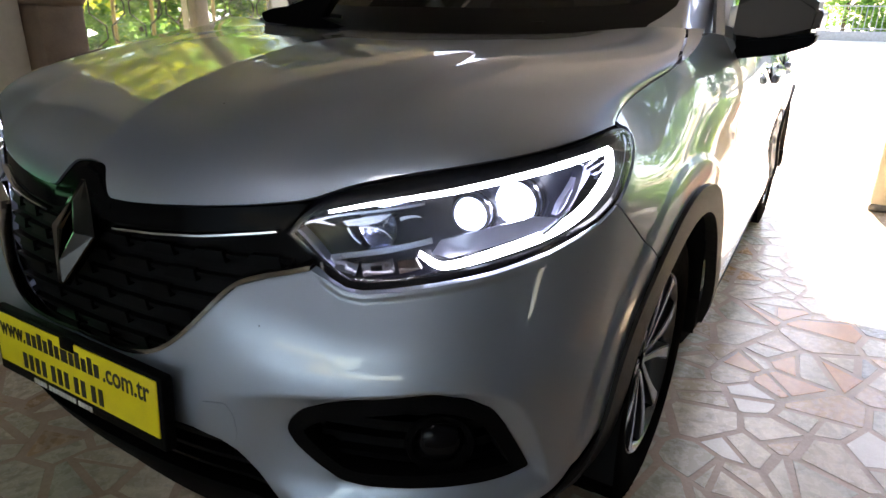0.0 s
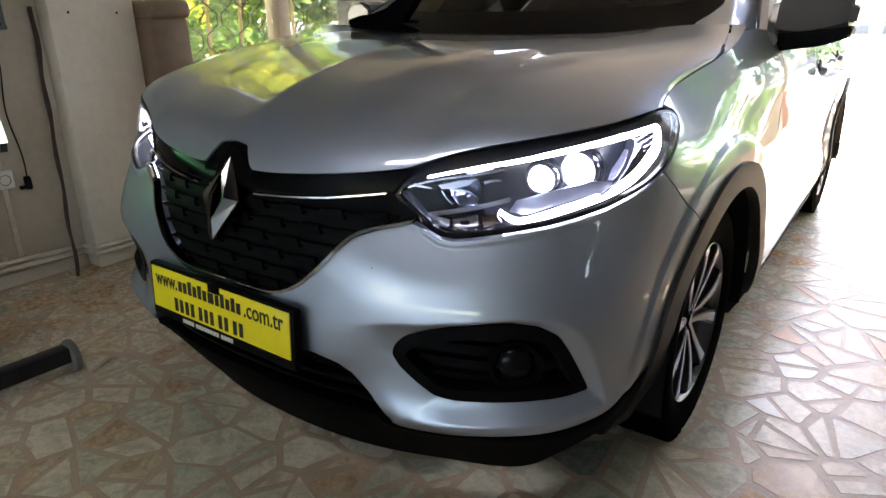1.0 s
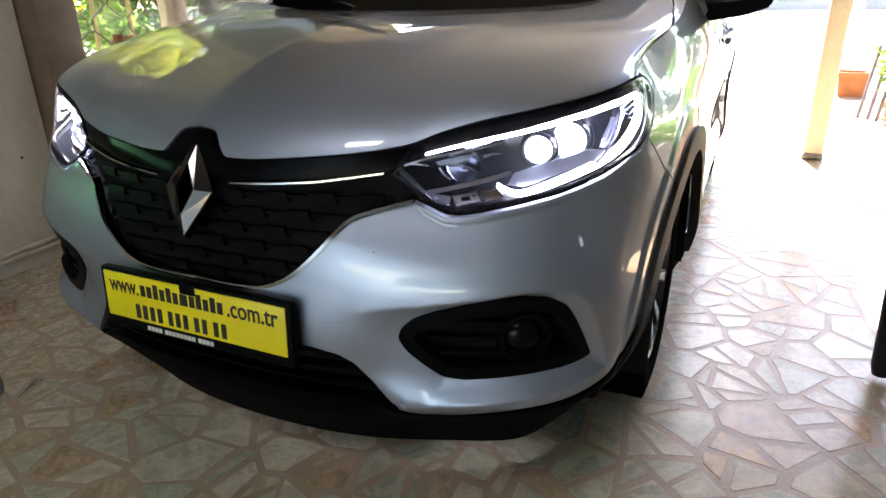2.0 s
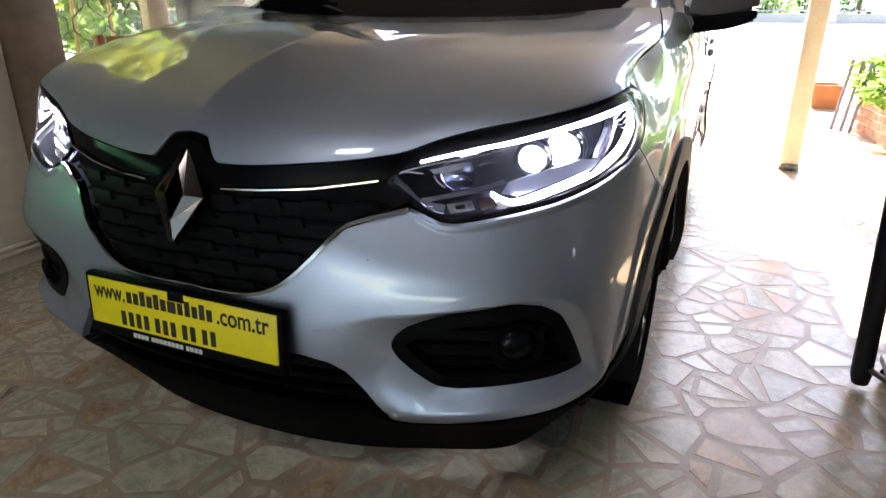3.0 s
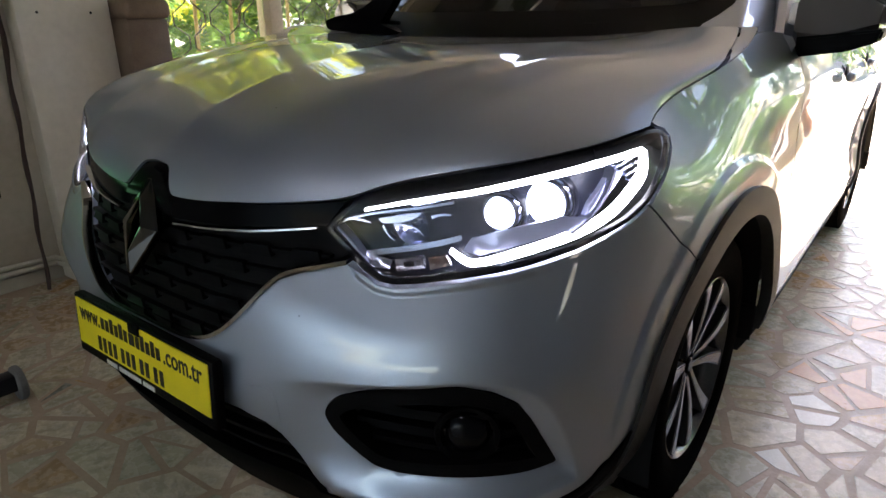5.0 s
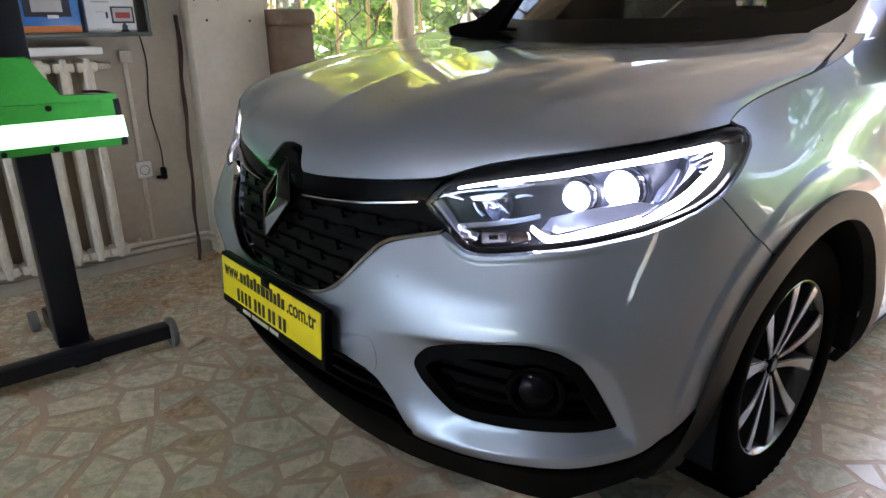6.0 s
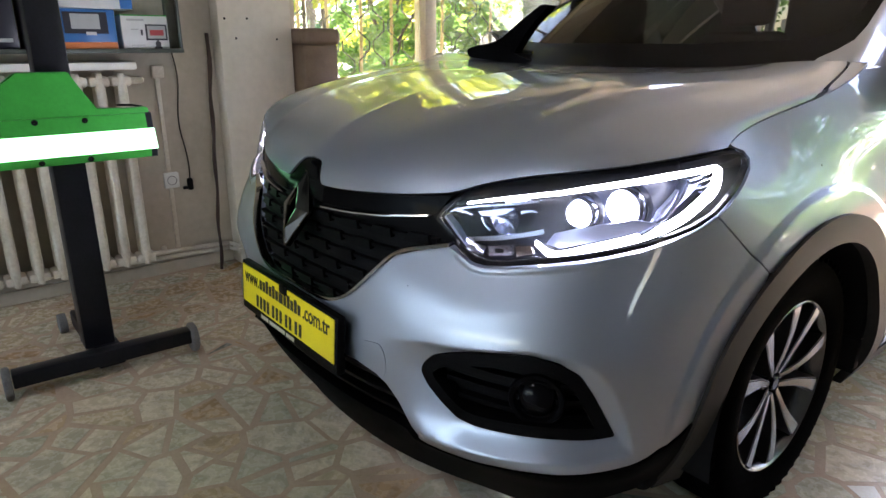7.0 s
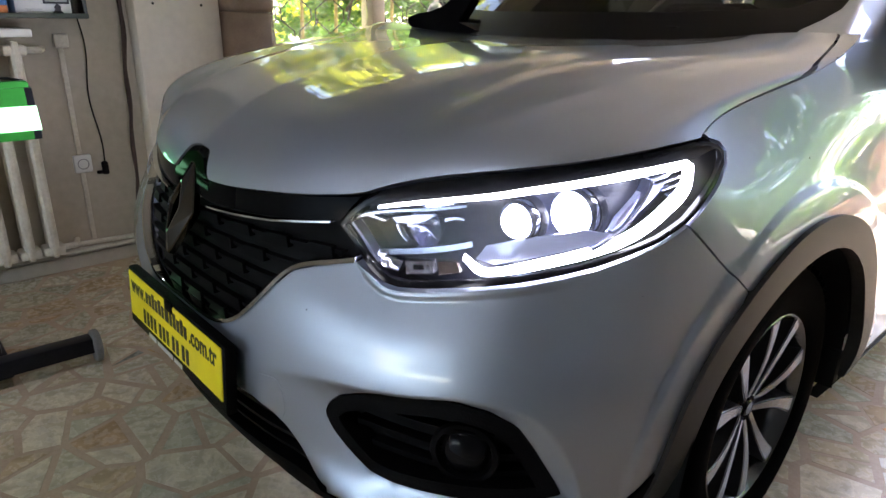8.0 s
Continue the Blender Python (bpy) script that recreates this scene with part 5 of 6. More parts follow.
for z in (.945, .76, .60):
    part("back_rail", box(bmesh.new(), (-1.82, 1.475, z - .03), (-1.80, 1.80, z + .03), .006), CHAIR_WOOD, chair)
part("seat", box(bmesh.new(), (-1.84, 1.42, .44), (-1.42, 1.855, .47), .01), CHAIR_WOOD, chair)

# ---- iron grille outside the window ----
IRON = mat("grille_iron", (0.10, 0.085, 0.06), 0.5, 0.6, noise_scale=30, var=0.4)
OCHRE = mat("ochre_pole", (0.55, 0.40, 0.14), 0.6, noise_scale=20, var=0.3)
grille = thing("window_grille", "ornamental iron window grille of wavy bars", "grille")
for k in range(29):
    y0 = 1.06 + k * .112
    ph = math.pi if k % 2 else 0
    pts = [(WX - .19, y0 + .040 * max(-1, min(1, 1.7 * math.sin(2 * math.pi * z / .24 + ph))), z) for z in np.arange(.45, 2.37, .03)]
    part("bar", tube(bmesh.new(), pts, .0042, 5), IRON, grille)
for y in (1.17, 1.36, 1.60, 1.83, 2.25, 2.7):
    part("pole", tube(bmesh.new(), [(WX - .23, y, .3), (WX - .23, y + .03, 1.3), (WX - .23, y + .02, 2.4)], .011, 7), OCHRE, grille, "ochre upright pole")

# ---- equipment at the open side ----
eq = thing("equipment_trolley", "black upright equipment trolley with orange box", "trolley")
part("upright", box(bmesh.new(), (1.645, 1.12, .09), (1.715, 1.19, 1.75), .008), STAND_BLACK, eq)
part("base_plate", box(bmesh.new(), (1.58, 1.00, .055), (1.95, 1.30, .085), .006), STEEL, eq)
ORANGE = mat("orange_enamel", (0.50, 0.13, 0.025), 0.4, noise_scale=12, var=0.3)
part("orange_box", box(bmesh.new(), (1.575, 1.05, .25), (1.78, 1.12, .38), .01), ORANGE, eq, "orange enamelled box")
part("grey_cap", box(bmesh.new(), (1.58, 1.052, .38), (1.775, 1.12, .41), .008), GREY_RUBBER, eq)
part("upper_box", box(bmesh.new(), (1.635, 1.06, .62), (1.80, 1.12, .86), .01), STAND_BLACK, eq)
for x, y in ((1.61, 1.02), (1.92, 1.02), (1.61, 1.27), (1.92, 1.27)):
    part("castor", lathe(bmesh.new(), [(.0005, -.012), (.024, -.012), (.027, -.006), (.027, .006), (.024, .012), (.0005, .012)], pose(x, y, .028, 90, 0, 20), 20), RUBBER, eq)
    part("fork", box(bmesh.new(), (x - .012, y - .018, .028), (x + .012, y + .018, .056), .003), STEEL, eq)
part("strut", tube(bmesh.new(), [(1.495, 1.20, .55), (1.66, 1.15, .42)], .008, 8), STAND_BLACK, eq)
part("strut", tube(bmesh.new(), [(1.490, 1.20, .68), (1.66, 1.15, .66)], .012, 8), STAND_BLACK, eq)
part("strut", tube(bmesh.new(), [(1.518, 1.20, .08), (1.60, 1.10, .072)], .010, 8), STEEL, eq)
part("clamp", box(bmesh.new(), (1.60, 1.05, .16), (1.65, 1.09, .27), .015, pose(0, 0, 0, 0, 0, 0)), GREY_RUBBER, eq, "grey clamp")
part("padded_bar", tube(bmesh.new(), [(1.52, 1.20, .02), (1.518, 1.20, .05), (1.485, 1.20, .8), (1.455, 1.20, 1.6)], [.024, .030, .030, .030], 14), STAND_BLACK, eq, "black padded bar")

# ---- planter with brick wall and shrub, pot ----
BRICK = mat("brick", (0.42, 0.20, 0.12), 0.8, noise_scale=14, color2=(0.33, 0.15, 0.09), bump=0.4)
MORTAR = mat("mortar", (0.45, 0.41, 0.36), 0.9, noise_scale=14, var=0.25, bump=0.4)
SOIL = mat("soil", (0.06, 0.045, 0.03), 0.95, noise_scale=12, var=0.4, bump=0.8)
planter = thing("planter", "low brick planter wall outside", "planter")
PM = pose(2.12, 6.05, -.035, 0, 0, -81)
part("core", box(bmesh.new(), (.005, .008, 0), (2.6, .098, .40), .004, PM), MORTAR, planter)
part("core", box(bmesh.new(), (.008, .098, 0), (.098, 1.6, .40), .004, PM), MORTAR, planter)
brick_me = None
for row in range(6):
    for k in range(13):
        x = k * .205 + (.10 if row % 2 else 0)
        if x > 2.45:
            continue
        if brick_me is None:
            bo = part("brick", box(bmesh.new(), (0, 0, 0), (.195, .10, .058), .004, None, 1), BRICK, planter)
            brick_me = bo.data
        else:
            bo = new("brick", brick_me)
            bo.parent = planter
        bo.matrix_world = PM @ Matrix.Translation((x, 0, .004 + row * .068))
    for k in range(7):
        bo = new("brick", brick_me)
        bo.parent = planter
        bo.matrix_world = PM @ Matrix.Translation((.10, .105 + k * .205 + (.10 if row % 2 else 0), .004 + row * .068)) @ pose(0, 0, 0, 0, 0, 90)
part("soil", box(bmesh.new(), (.09, .09, .30), (2.5, 1.55, .375), .01, PM), SOIL, planter)
TERRA = mat("terracotta", (0.50, 0.20, 0.08), 0.75, noise_scale=9, var=0.3, bump=0.3)
pot = thing("plant_pot", "square terracotta pot on the paving", "pot")
pbm = bmesh.new()
lathe(pbm, [(.0005, 0), (.16, 0), (.20, .24), (.22, .24), (.22, .29), (.19, .29), (.18, .25), (.0005, .25)], pose(2.02, 7.5, -.035, 0, 0, 45), 4)
part("body", pbm, TERRA, pot, smooth=False)
POLE_GREY = mat("pole_grey", (0.26, 0.23, 0.27), 0.5, noise_scale=12, var=0.3)
poles = thing("pipe_bundle", "grey metal tubes standing by the planter", "pipes")
for dx in (0, .07, .13):
    part("tube", tube(bmesh.new(), [(1.95 + dx, 6.05 - dx, -.03), (2.03 + dx, 6.15 - dx, .62)], .016, 8), POLE_GREY, poles)

# ---- plants ----


def leaf_material(name, c1, c2):
    m = bpy.data.materials.new(name)
    m.use_nodes = True
    n, l = m.node_tree.nodes, m.node_tree.links
    b = n["Principled BSDF"]
    b.inputs["Roughness"].default_value = 0.5
    g = n.new("ShaderNodeNewGeometry")
    r = n.new("ShaderNodeValToRGB")
    r.color_ramp.elements[0].color, r.color_ramp.elements[1].color = (*c1, 1), (*c2, 1)
    l.new(g.outputs["Random Per Island"], r.inputs[0])
    l.new(r.outputs[0], b.inputs["Base Color"])
    t = n.new("ShaderNodeBsdfTranslucent")
    l.new(r.outputs[0], t.inputs[0])
    mx = n.new("ShaderNodeMixShader")
    mx.inputs[0].default_value = 0.65
    l.new(b.outputs[0], mx.inputs[1])
    l.new(t.outputs[0], mx.inputs[2])
    l.new(mx.outputs[0], n["Material Output"].inputs[0])
    return m


LEAF_GREEN = leaf_material("green_leaves", (0.10, 0.24, 0.04), (0.32, 0.50, 0.11))
LEAF_YELLOW = leaf_material("yellow_leaves", (0.48, 0.56, 0.06), (0.80, 0.76, 0.09))
LEAF_DARK = leaf_material("dark_leaves", (0.02, 0.07, 0.02), (0.06, 0.16, 0.05))
BARK = mat("bark", (0.16, 0.12, 0.08), 0.85, noise_scale=12, color2=(0.08, 0.06, 0.04), bump=0.8)


def leaves(clumps, per, size, rng):
    """Folded leaves scattered in clumps: (x, y, z, radius) each."""
    V, F = [], []
    for cx, cy, cz, cr in clumps:
        for _ in range(per):
            d = rng.normal(size=3)
            d *= cr * rng.uniform(.3, 1) ** .5 / (np.linalg.norm(d) + 1e-9)
            p = np.array([cx, cy, cz]) + d
            a, t = rng.uniform(0, 2 * math.pi), rng.uniform(-.8, .5)
            ax = np.array([math.cos(a) * math.cos(t), math.sin(a) * math.cos(t), math.sin(t)])
            sd = np.cross(ax, rng.normal(size=3))
            sd /= np.linalg.norm(sd) + 1e-9
            L = size * rng.uniform(.6, 1.3)
            k = len(V)
            up = np.cross(ax, sd) * L * .12
            V += [p, p + ax * L * .45 + sd * L * .26 + up, p + ax * L, p + ax * L * .45 - sd * L * .26 + up]
            F += [(k, k + 1, k + 2), (k, k + 2, k + 3)]
    return V, F


def crown(name, clumps, per, size, material, parent, seed):
    V, F = leaves(clumps, per, size, np.random.default_rng(seed))
    me = bpy.data.meshes.new(name)
    me.from_pydata([tuple(v) for v in V], [], F)
    me.materials.append(material)
    ob = new(name, me)
    ob.parent = parent
    return ob


def tree(x, y, h, spread, material, seed, label, trunk=.07, low=.3, per=70, size=.11, n=26, category="tree"):
    rng = np.random.default_rng(seed)
    t = thing("tree" if category == "tree" else "shrub", label, category)
    z0 = -.035
    tops = []
    tb = bmesh.new()
    tube(tb, [(x, y, z0), (x + rng.normal() * .06, y + rng.normal() * .06, h * .35), (x + rng.normal() * .12, y + rng.normal() * .12, h * .75)], [trunk, trunk * .75, trunk * .35], 8)
    for _ in range(7 if category == "tree" else 5):
        a, zz = rng.uniform(0, 2 * math.pi), rng.uniform(low, .7) * h
        e = (x + math.cos(a) * spread * .7, y + math.sin(a) * spread * .7, zz + rng.uniform(.1, .3) * h)
        tube(tb, [(x, y, zz), ((x + e[0]) / 2, (y + e[1]) / 2, zz + .12 * h), e], [trunk * .45, trunk * .3, trunk * .12], 6)
    part("trunk", tb, BARK, t)
    cl = []
    for _ in range(n):
        a, r, zz = rng.uniform(0, 2 * math.pi), spread * rng.uniform(0, 1) ** .6, rng.uniform(low, 1)
        r *= 1.15 - .6 * abs(zz - .6)
        cl.append((x + r * math.cos(a), y + r * math.sin(a), zz * h, rng.uniform(.16, .34) * spread))
    crown("crown", cl, per, size, material, t, seed + 1)
    return t


for k, (x, y, h) in enumerate(((-2.9, 1.0, 3.2), (-3.0, 1.7, 2.7), (-2.9, 2.4, 2.2), (-3.1, 3.1, 1.7), (-2.9, 3.8, 1.4), (-3.0, 4.5, 1.2))):
    tree(x, y, h, .50, LEAF_YELLOW if k < 2 else LEAF_GREEN, 300 + 3 * k, "yellow-leaved shrub growing at the window" if k < 2 else "pale green shrub growing at the window", .025, .52 if k < 2 else .35, 75, .085, 24, "shrub")
for k, (x, y, h) in enumerate(((-3.5, 2.2, 2.9), (-3.7, 2.9, 2.75), (-3.5, 3.6, 2.6), (-3.7, 4.4, 2.5))):
    tree(x, y, h, .62, LEAF_YELLOW if k < 3 else LEAF_GREEN, 420 + 3 * k, "tall yellow-green shrub behind the window shrubs", .03, .56, 100, .10, 44, "shrub")
# shrub in the brick planter
shr = thing("shrub", "bright green leafy shrub in the brick planter", "shrub")
sbm = bmesh.new()
rngp = np.random.default_rng(5)
cl = []
for k in range(26):
    q = PM @ Vector((rngp.uniform(-.05, 2.3), rngp.uniform(.0, 1.2), rngp.uniform(.42, .80)))
    cl.append((*q, rngp.uniform(.13, .22)))
    tube(sbm, [PM @ Vector((.3 + k * .08, .3 + .03 * (k % 9), .37)), q], .008, 5)
for k in range(16):
    q = PM @ Vector((rngp.uniform(-.10, .9), rngp.uniform(-.06, .5), rngp.uniform(.45, .80)))
    cl.append((*q, rngp.uniform(.11, .17)))
    tube(sbm, [PM @ Vector((.25, .3, .37)), q], .008, 5)
part("stems", sbm, BARK, shr)
crown("foliage", cl, 110, .085, LEAF_GREEN, shr, 9)
# garden outside the west window
for k, (x, y, h, sp, m_, lab) in enumerate((
        (-4.6, 1.6, 1.9, .55, LEAF_GREEN, "green leafy shrub outside the window"), (-4.2, 2.9, 1.5, .5, LEAF_GREEN, "green leafy shrub outside the window"),
        (-4.8, 3.4, 1.7, .6, LEAF_YELLOW, "yellow-green leafy shrub outside the window"), (-3.1, 0.4, 2.4, .6, LEAF_GREEN, "green leafy shrub outside the window"),
        (-3.3, 3.9, 1.3, .5, LEAF_YELLOW, "yellow-green leafy shrub outside the window"))):
    tree(x, y, h, sp, m_, 40 + 3 * k, lab, .03, .12, 110, .09, 20, "shrub")
for k, (x, y, h, sp) in enumerate(((-7.5, 2.0, 5.0, 1.6), (-10.5, 10.0, 5.5, 1.9), (-10, 5.5, 6.0, 2.2), (-5.6, -.6, 4.5, 1.3), (-11, 13, 7, 2.6), (-6, 15, 6, 2.2))):
    tree(x, y, h, sp, LEAF_GREEN if k % 2 else LEAF_DARK, 80 + 3 * k, "leafy green tree outside the garage", .12, .15, 110, .17, 34)
# trees beyond the open front and on the east side
for k, (x, y, h, sp) in enumerate(((0.5, 43, 9, 4.2), (7, 42, 10, 4.4), (-6, 44, 9, 4.0), (14, 41, 9, 4.0), (5.4, 4.2, 4.0, 1.5), (4.9, 2.2, 3.6, 1.2), (6.2, 7.8, 4.5, 1.7), (4.6, 2.8, 3.2, 1.2), (5.2, -1.5, 3.8, 1.3), (9, 12, 7, 2.8))):
    tree(x, y, h, sp, (LEAF_GREEN, LEAF_DARK, LEAF_YELLOW)[k % 3 if k > 3 else k % 2], 140 + 3 * k, "leafy green tree outside the garage", .12, .12 if k > 3 else .05, 150, .17 if k > 3 else .42, 40)
# fence and low wall far off
FENCE_M = mat("fence_paint", (0.40, 0.40, 0.36), 0.6, noise_scale=10, var=0.3)
fence = thing("fence", "grey railing fence on a low wall across the yard", "fence")
part("low_wall", box(bmesh.new(), (-32, 37.9, -.035), (32, 38.1, .40), .01), MORTAR, fence)
rail_me = None
for k in range(200):
    x = -24 + k * .24
    if rail_me is None:
        fo = part("rail", box(bmesh.new(), (-.018, -.018, 0), (.018, .018, 1.2), .002, None, 1), FENCE_M, fence)
        rail_me = fo.data
    else:
        fo = new("rail", rail_me)
        fo.parent = fence
    fo.matrix_world = pose(x, 38, .40)
for z in (.50, 1.52):
    part("cross_bar", box(bmesh.new(), (-32, 37.975, z), (32, 38.025, z + .05), .003), FENCE_M, fence)
for x in (-16, -8, -1.0, 5.2, 11.5, 18):
    part("fence_post", box(bmesh.new(), (x - .3, 37.8, -.03), (x + .3, 38.2, 2.4), .01), POST_PAINT, fence)

# ---- white car parked outside the west window ----
wc = thing("parked_car", "white hatchback car parked outside the window", "car")
WHITE_PAINT = paint("white_paint", (0.75, 0.75, 0.75), 0.3, 0.0)
wcm = pose(-6.2, 7.2, 0, 0, 0, 4)
prof = [(-2.0, .35), (-2.05, .62), (-1.9, .80), (-1.1, .95), (-.45, 1.40), (.75, 1.44), (1.55, 1.05), (1.95, .95), (2.0, .40)]
pb_ = bmesh.new()
loops_ = []
for xo, k in ((-.84, .94), (-.80, 1), (.80, 1), (.84, .94)):
    loops_.append([pb_.verts.new(wcm @ Vector((xo * (1 if z < 1.0 else .82), y * k, .35 + (z - .35) * (k if k < 1 else 1)))) for y, z in prof])
for p, q in zip(loops_, loops_[1:]):
    for j in range(len(prof)):
        i = (j + 1) % len(prof)
        pb_.faces.new((p[j], p[i], q[i], q[j]))
pb_.faces.new(loops_[0][::-1])
pb_.faces.new(loops_[-1])
bmesh.ops.recalc_face_normals(pb_, faces=pb_.faces)
part("body", pb_, WHITE_PAINT, wc)
for sx in (-1, 1):
    g_ = bmesh.new()
    prism(g_, [(-1.0, .99), (-.45, 1.36), (.70, 1.38), (1.35, 1.04), (1.2, .97), (-.9, .95)], sx * .79, sx * .80, wcm @ Matrix(((0, 0, 1, 0), (1, 0, 0, 0), (0, 1, 0, 0), (0, 0, 0, 1))))
    bmesh.ops.recalc_face_normals(g_, faces=g_.faces)
    part("side_window", g_, GLOSS_BLACK, wc, smooth=False)
    for y in (-1.25, 1.25):
        part("wheel", lathe(bmesh.new(), [(.0005, .10), (.19, .10), (.21, .11), (.29, .10), (.31, .06), (.31, -.06), (.29, -.10), (.0005, -.10)], wcm @ pose(sx * .76, y, .275, 0, 90 * sx, 0), 28), RUBBER, wc)

# ---- ceiling lamps ----
LAMP_PANEL = emitter("light_diffuser", (0.84, 0.92, 1.0), 2.8)


def ceiling_light(x0, x1, y0, y1):
    t = thing("ceiling_light", "white ceiling light panel, switched on", "ceiling light")
    part("frame", box(bmesh.new(), (x0, y0, ROOM_H - .05), (x1, y1, ROOM_H), .008), WHITE_PLASTIC, t)
    part("diffuser", box(bmesh.new(), (x0 + .02, y0 + .02, ROOM_H - .054), (x1 - .02, y1 - .02, ROOM_H - .049)), LAMP_PANEL, t, "lit white diffuser", smooth=False)


ceiling_light(.03, .53, -1.87, -1.37)

# ---- crazy paving: marble pieces, last ----


def marble(name, per_object):
    m = bpy.data.materials.new(name)
    m.use_nodes = True
    n, l = m.node_tree.nodes, m.node_tree.links
    b = n["Principled BSDF"]
    rnd = n.new("ShaderNodeObjectInfo").outputs["Random"] if per_object else n.new("ShaderNodeNewGeometry").outputs["Random Per Island"]
    r = n.new("ShaderNodeValToRGB")
    cols = [(0.00, (.56, .51, .375)), (.20, (.64, .565, .42)), (.40, (.50, .47, .35)), (.54, (.585, .485, .33)), (.66, (.54, .405, .26)), (.76, (.65, .565, .42)), (.90, (.52, .355, .215)), (.94, (.56, .35, .17)), (.975, (.24, .245, .20))]
    r.color_ramp.interpolation = 'CONSTANT'
    e = r.color_ramp.elements
    e[0].position, e[0].color = cols[0][0], (*cols[0][1], 1)
    e[1].position, e[1].color = cols[1][0], (*cols[1][1], 1)
    for p, c in cols[2:]:
        k = e.new(p)
        k.color = (*c, 1)
    l.new(rnd, r.inputs[0])
    tc = n.new("ShaderNodeNewGeometry")
    off = n.new("ShaderNodeVectorMath")
    off.operation = 'ADD'
    mul = n.new("ShaderNodeMath")
    mul.operation = 'MULTIPLY'
    mul.inputs[1].default_value = 37.0
    l.new(rnd, mul.inputs[0])
    l.new(tc.outputs["Position"], off.inputs[0])
    l.new(mul.outputs[0], off.inputs[1])
    v1, v2 = n.new("ShaderNodeTexNoise"), n.new("ShaderNodeTexNoise")
    v1.inputs["Scale"].default_value, v1.inputs["Detail"].default_value, v1.inputs["Distortion"].default_value = 7, 7, 2.2
    v2.inputs["Scale"].default_value, v2.inputs["Detail"].default_value = 45, 4
    l.new(off.outputs[0], v1.inputs["Vector"])
    l.new(off.outputs[0], v2.inputs["Vector"])
    vr = n.new("ShaderNodeValToRGB")
    vr.color_ramp.elements[0].position, vr.color_ramp.elements[0].color = .40, (.74, .74, .73, 1)
    vr.color_ramp.elements[1].position, vr.color_ramp.elements[1].color = .56, (1.05, 1.05, 1.05, 1)
    l.new(v1.outputs["Fac"], vr.inputs[0])
    mx = n.new("ShaderNodeMix")
    mx.data_type, mx.blend_type = 'RGBA', 'MULTIPLY'
    mx.inputs[0].default_value = .8
    l.new(r.outputs[0], mx.inputs[6])
    l.new(vr.outputs[0], mx.inputs[7])
    dirt = n.new("ShaderNodeMix")
    dirt.data_type = 'RGBA'
    dirt.inputs[7].default_value = (.20, .15, .11, 1)
    dm = n.new("ShaderNodeMapRange")
    dm.inputs[1].default_value, dm.inputs[2].default_value, dm.inputs[3].default_value, dm.inputs[4].default_value = .55, .8, 0, .35
    l.new(v2.outputs["Fac"], dm.inputs[0])
    l.new(dm.outputs[0], dirt.inputs[0])
    l.new(mx.outputs[2], dirt.inputs[6])
    l.new(dirt.outputs[2], b.inputs["Base Color"])
    rr = n.new("ShaderNodeMapRange")
    rr.inputs[3].default_value, rr.inputs[4].default_value = .12, .42
    l.new(v2.outputs["Fac"], rr.inputs[0])
    l.new(rr.outputs[0], b.inputs["Roughness"])
    return m


MARBLE_ONE, MARBLE_MANY = marble("marble_piece", True), marble("marble_pieces", False)
ORANGE_PATCH = mat("orange_patch", (0.66, 0.33, 0.12), 0.3, noise_scale=9, color2=(0.52, 0.21, 0.06), rvar=0.1)
WHITE_MARBLE = mat("white_marble", (0.78, 0.75, 0.68), 0.25, noise_scale=12, color2=(0.68, 0.64, 0.56), rvar=0.1)
BLACK_MARBLE = mat("black_marble", (0.02, 0.018, 0.016), 0.3, noise_scale=12, var=0.4)
WHITE_SPOTS = [(1.08, 1.50), (1.12, 1.42), (1.25, 1.376), (1.352, 1.333), (1.41, 1.40), (1.153, 2.351), (1.02, 1.18)]
rngf = np.random.default_rng(21)
PX0, PX1, PY0, PY1, CELL = ROOM_X0 + .012, 3.4, -4.2, 5.6, .158
nx, ny = int((PX1 - PX0) / CELL), int((PY1 - PY0) / CELL)
seeds = {}
for i in range(-2, nx + 2):
    for j in range(-2, ny + 2):
        if rngf.uniform() < .10:
            continue
        seeds[(i, j)] = (PX0 + (i + .5 + rngf.uniform(-.5, .5)) * CELL, PY0 + (j + .5 + (.5 if i % 2 else 0) + rngf.uniform(-.5, .5)) * CELL)


def clip_poly(poly, mx_, my_, dx, dy):
    """What of a convex polygon lies on the near side of the line through (mx_, my_) across (dx, dy)."""
    out = []
    for (ax, ay), (bx_, by_) in zip(poly, poly[1:] + poly[:1]):
        da, db = (ax - mx_) * dx + (ay - my_) * dy, (bx_ - mx_) * dx + (by_ - my_) * dy
        if da <= 0:
            out.append((ax, ay))
        if (da < 0 < db) or (db < 0 < da):
            t = da / (da - db)
            out.append((ax + (bx_ - ax) * t, ay + (by_ - ay) * t))
    return out


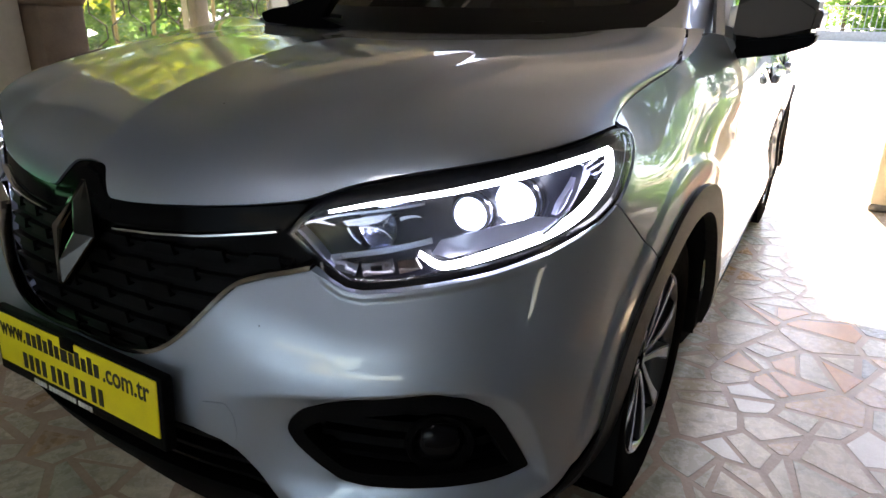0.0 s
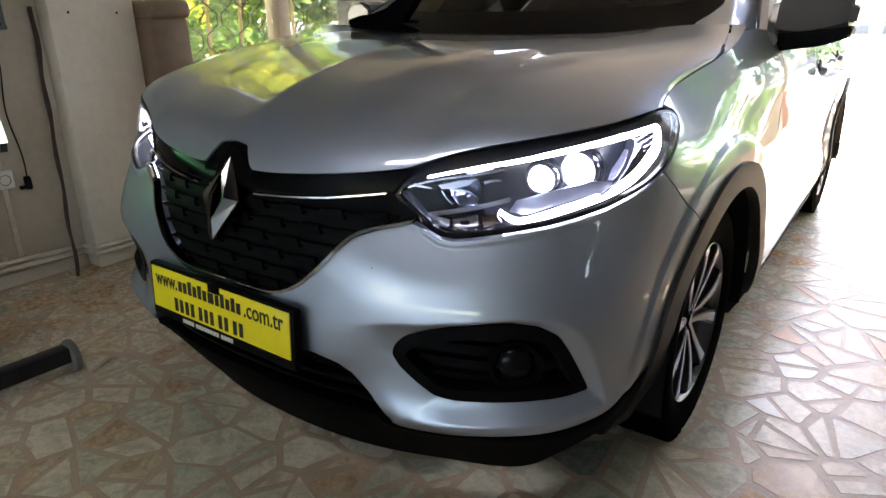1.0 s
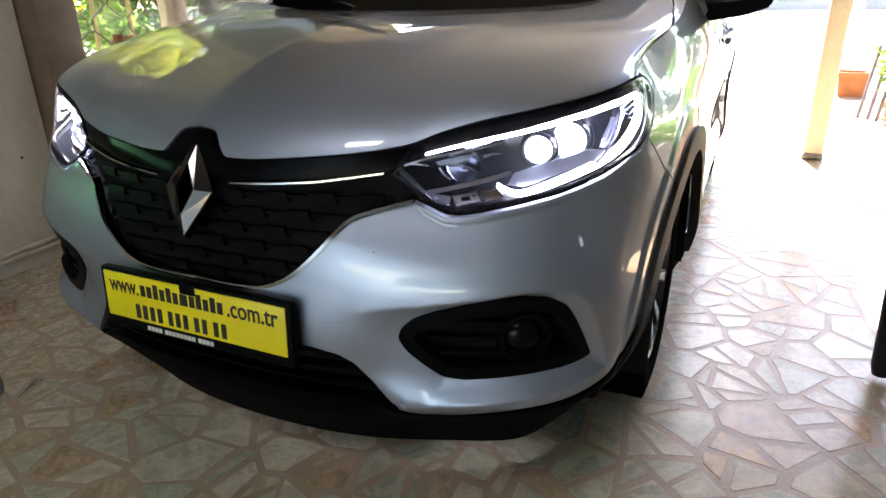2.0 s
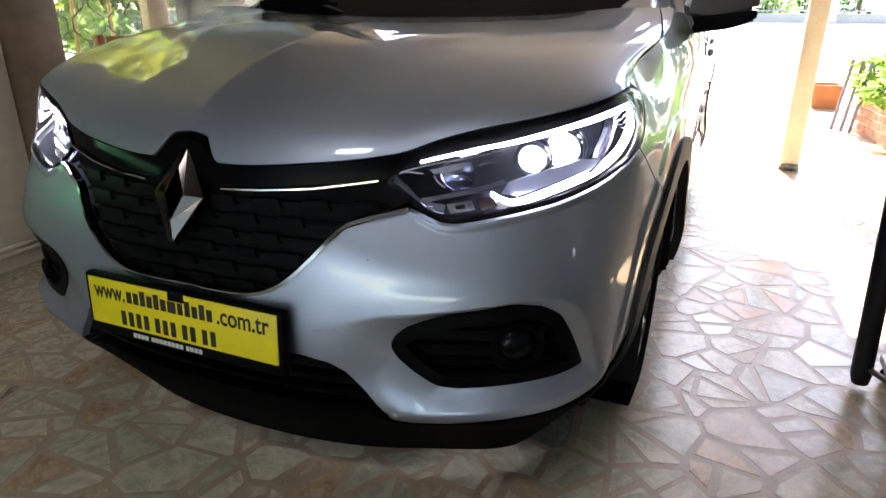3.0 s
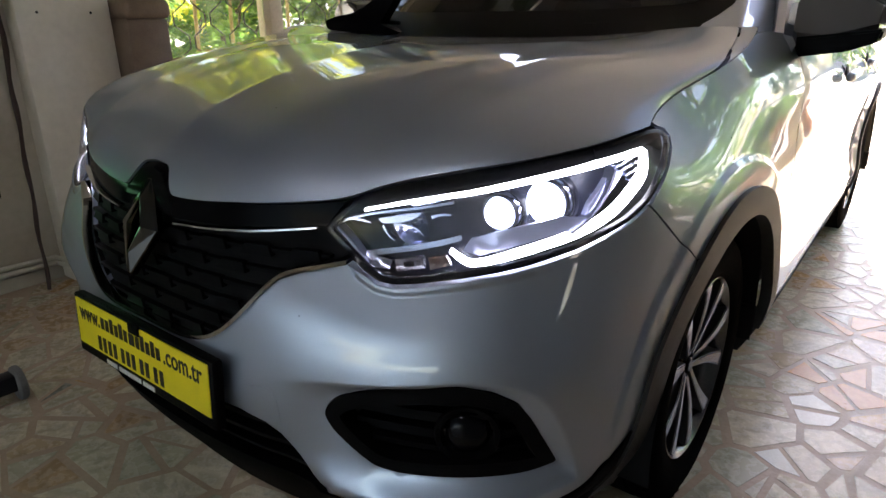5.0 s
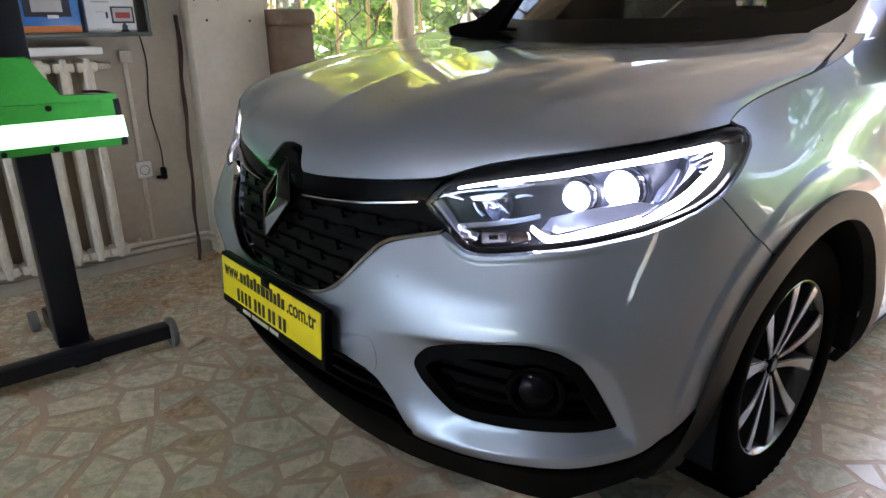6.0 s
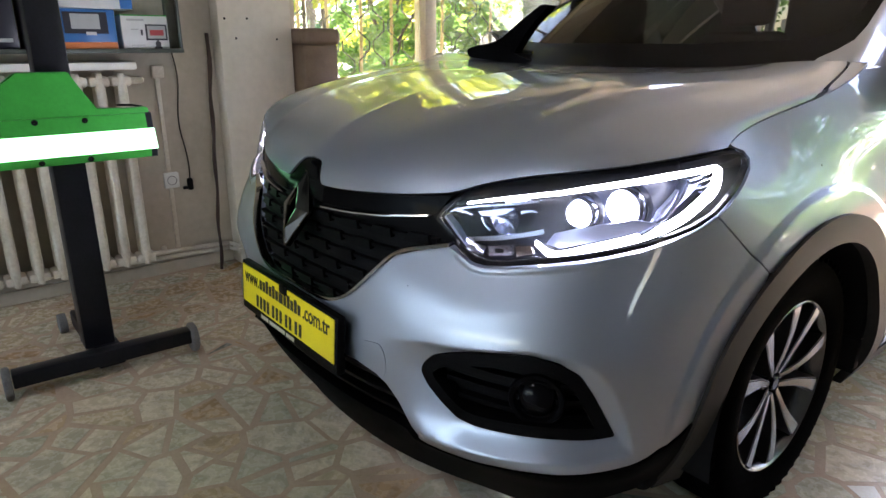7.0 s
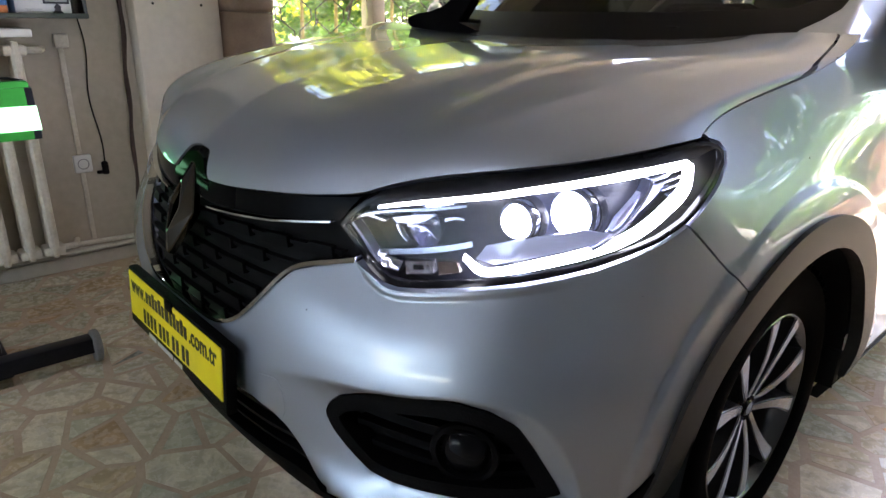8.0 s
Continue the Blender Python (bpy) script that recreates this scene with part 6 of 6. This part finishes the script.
def split(poly, depth=0):
    """Cuts a stone across by chance, leaving a joint."""
    area = abs(sum(p[0] * q[1] - q[0] * p[1] for p, q in zip(poly, poly[1:] + poly[:1]))) / 2
    if depth > 2 or len(poly) < 3 or area < .010 or (area < .032 and rngf.uniform() < .45):
        return [poly]
    cx, cy = sum(p[0] for p in poly) / len(poly), sum(p[1] for p in poly) / len(poly)
    cx, cy = cx + rngf.normal() * .02, cy + rngf.normal() * .02
    far = max(poly, key=lambda p: math.hypot(p[0] - cx, p[1] - cy))
    a = math.atan2(far[1] - cy, far[0] - cx) + rngf.normal() * .45
    dx, dy = math.cos(a), math.sin(a)
    g = rngf.uniform(.006, .014)
    return split(clip_poly(poly, cx - dx * g, cy - dy * g, dx, dy), depth + 1) + split(clip_poly(poly, cx + dx * g, cy + dy * g, -dx, -dy), depth + 1)


many_v, many_f, count = [], [], 0
for (i, j), (x, y) in seeds.items():
    if not (0 <= i < nx and 0 <= j < ny):
        continue
    cell = [(x - .4, y - .4), (x + .4, y - .4), (x + .4, y + .4), (x - .4, y + .4)]
    for a in range(-3, 4):
        for c in range(-3, 4):
            o = seeds.get((i + a, j + c))
            if not o or (a == 0 and c == 0):
                continue
            dx, dy = o[0] - x, o[1] - y
            d = math.hypot(dx, dy)
            g = rngf.uniform(.006, .016) / d
            cell = clip_poly(cell, x + dx * (.5 - g), y + dy * (.5 - g), dx, dy)
    for ex, ey, s_x, s_y in ((PX0, 0, -1, 0), (PX1, 0, 1, 0), (0, PY0, 0, -1), (0, PY1, 0, 1)):
        cell = clip_poly(cell, ex, ey, s_x, s_y)
    for poly in split(cell):
        clean = [p for k, p in enumerate(poly) if math.hypot(p[0] - poly[k - 1][0], p[1] - poly[k - 1][1]) > .010]
        if len(clean) < 3:
            continue
        n_ = len(clean)
        cx, cy = sum(p[0] for p in clean) / n_, sum(p[1] for p in clean) / n_
        if min(math.hypot(p[0] - cx, p[1] - cy) for p in clean) < .018:
            continue
        near = (-1.9 < cx < -.35 and -.55 < cy < .85) or (.85 < cx < 1.75 and .70 < cy < 2.4) or (-.2 < cx < .1 and .0 < cy < .3)
        top = rngf.uniform(-.0001, .0003)
        ring = [(cx + (px - cx) * .992, cy + (py - cy) * .992) for px, py in clean]
        vs = [(px, py, -.006) for px, py in clean] + [(px, py, top - .0004) for px, py in clean] + [(px, py, top) for px, py in ring]
        fs = [tuple(range(2 * n_, 3 * n_))] + [(a * n_ + k, a * n_ + (k + 1) % n_, (a + 1) * n_ + (k + 1) % n_, (a + 1) * n_ + k) for a in (0, 1) for k in range(n_)]
        if near and count < 300:
            count += 1
            me = bpy.data.meshes.new("stone")
            me.from_pydata(vs, [], fs)
            # about half the pieces within this ellipse are coloured orange
            orange = math.hypot((cx - 1.14) / .26, (cy - 1.80) / .46) < 1 and rngf.uniform() < .55
            white = any(math.hypot(cx - q[0], cy - q[1]) < .055 for q in WHITE_SPOTS)
            black = math.hypot(cx + .07, cy - .16) < .06
            me.materials.append(WHITE_MARBLE if white else BLACK_MARBLE if black else ORANGE_PATCH if orange else MARBLE_ONE)
            ob = new("stone", me)
            ob.parent = floor_ob
        else:
            k0 = len(many_v)
            many_v += vs
            many_f += [tuple(k0 + q for q in f) for f in fs]
me = bpy.data.meshes.new("stones")
me.from_pydata(many_v, [], many_f)
me.materials.append(MARBLE_MANY)
ob = new("stones", me)
ob.parent = floor_ob
tagged(ob, kind="stuff")
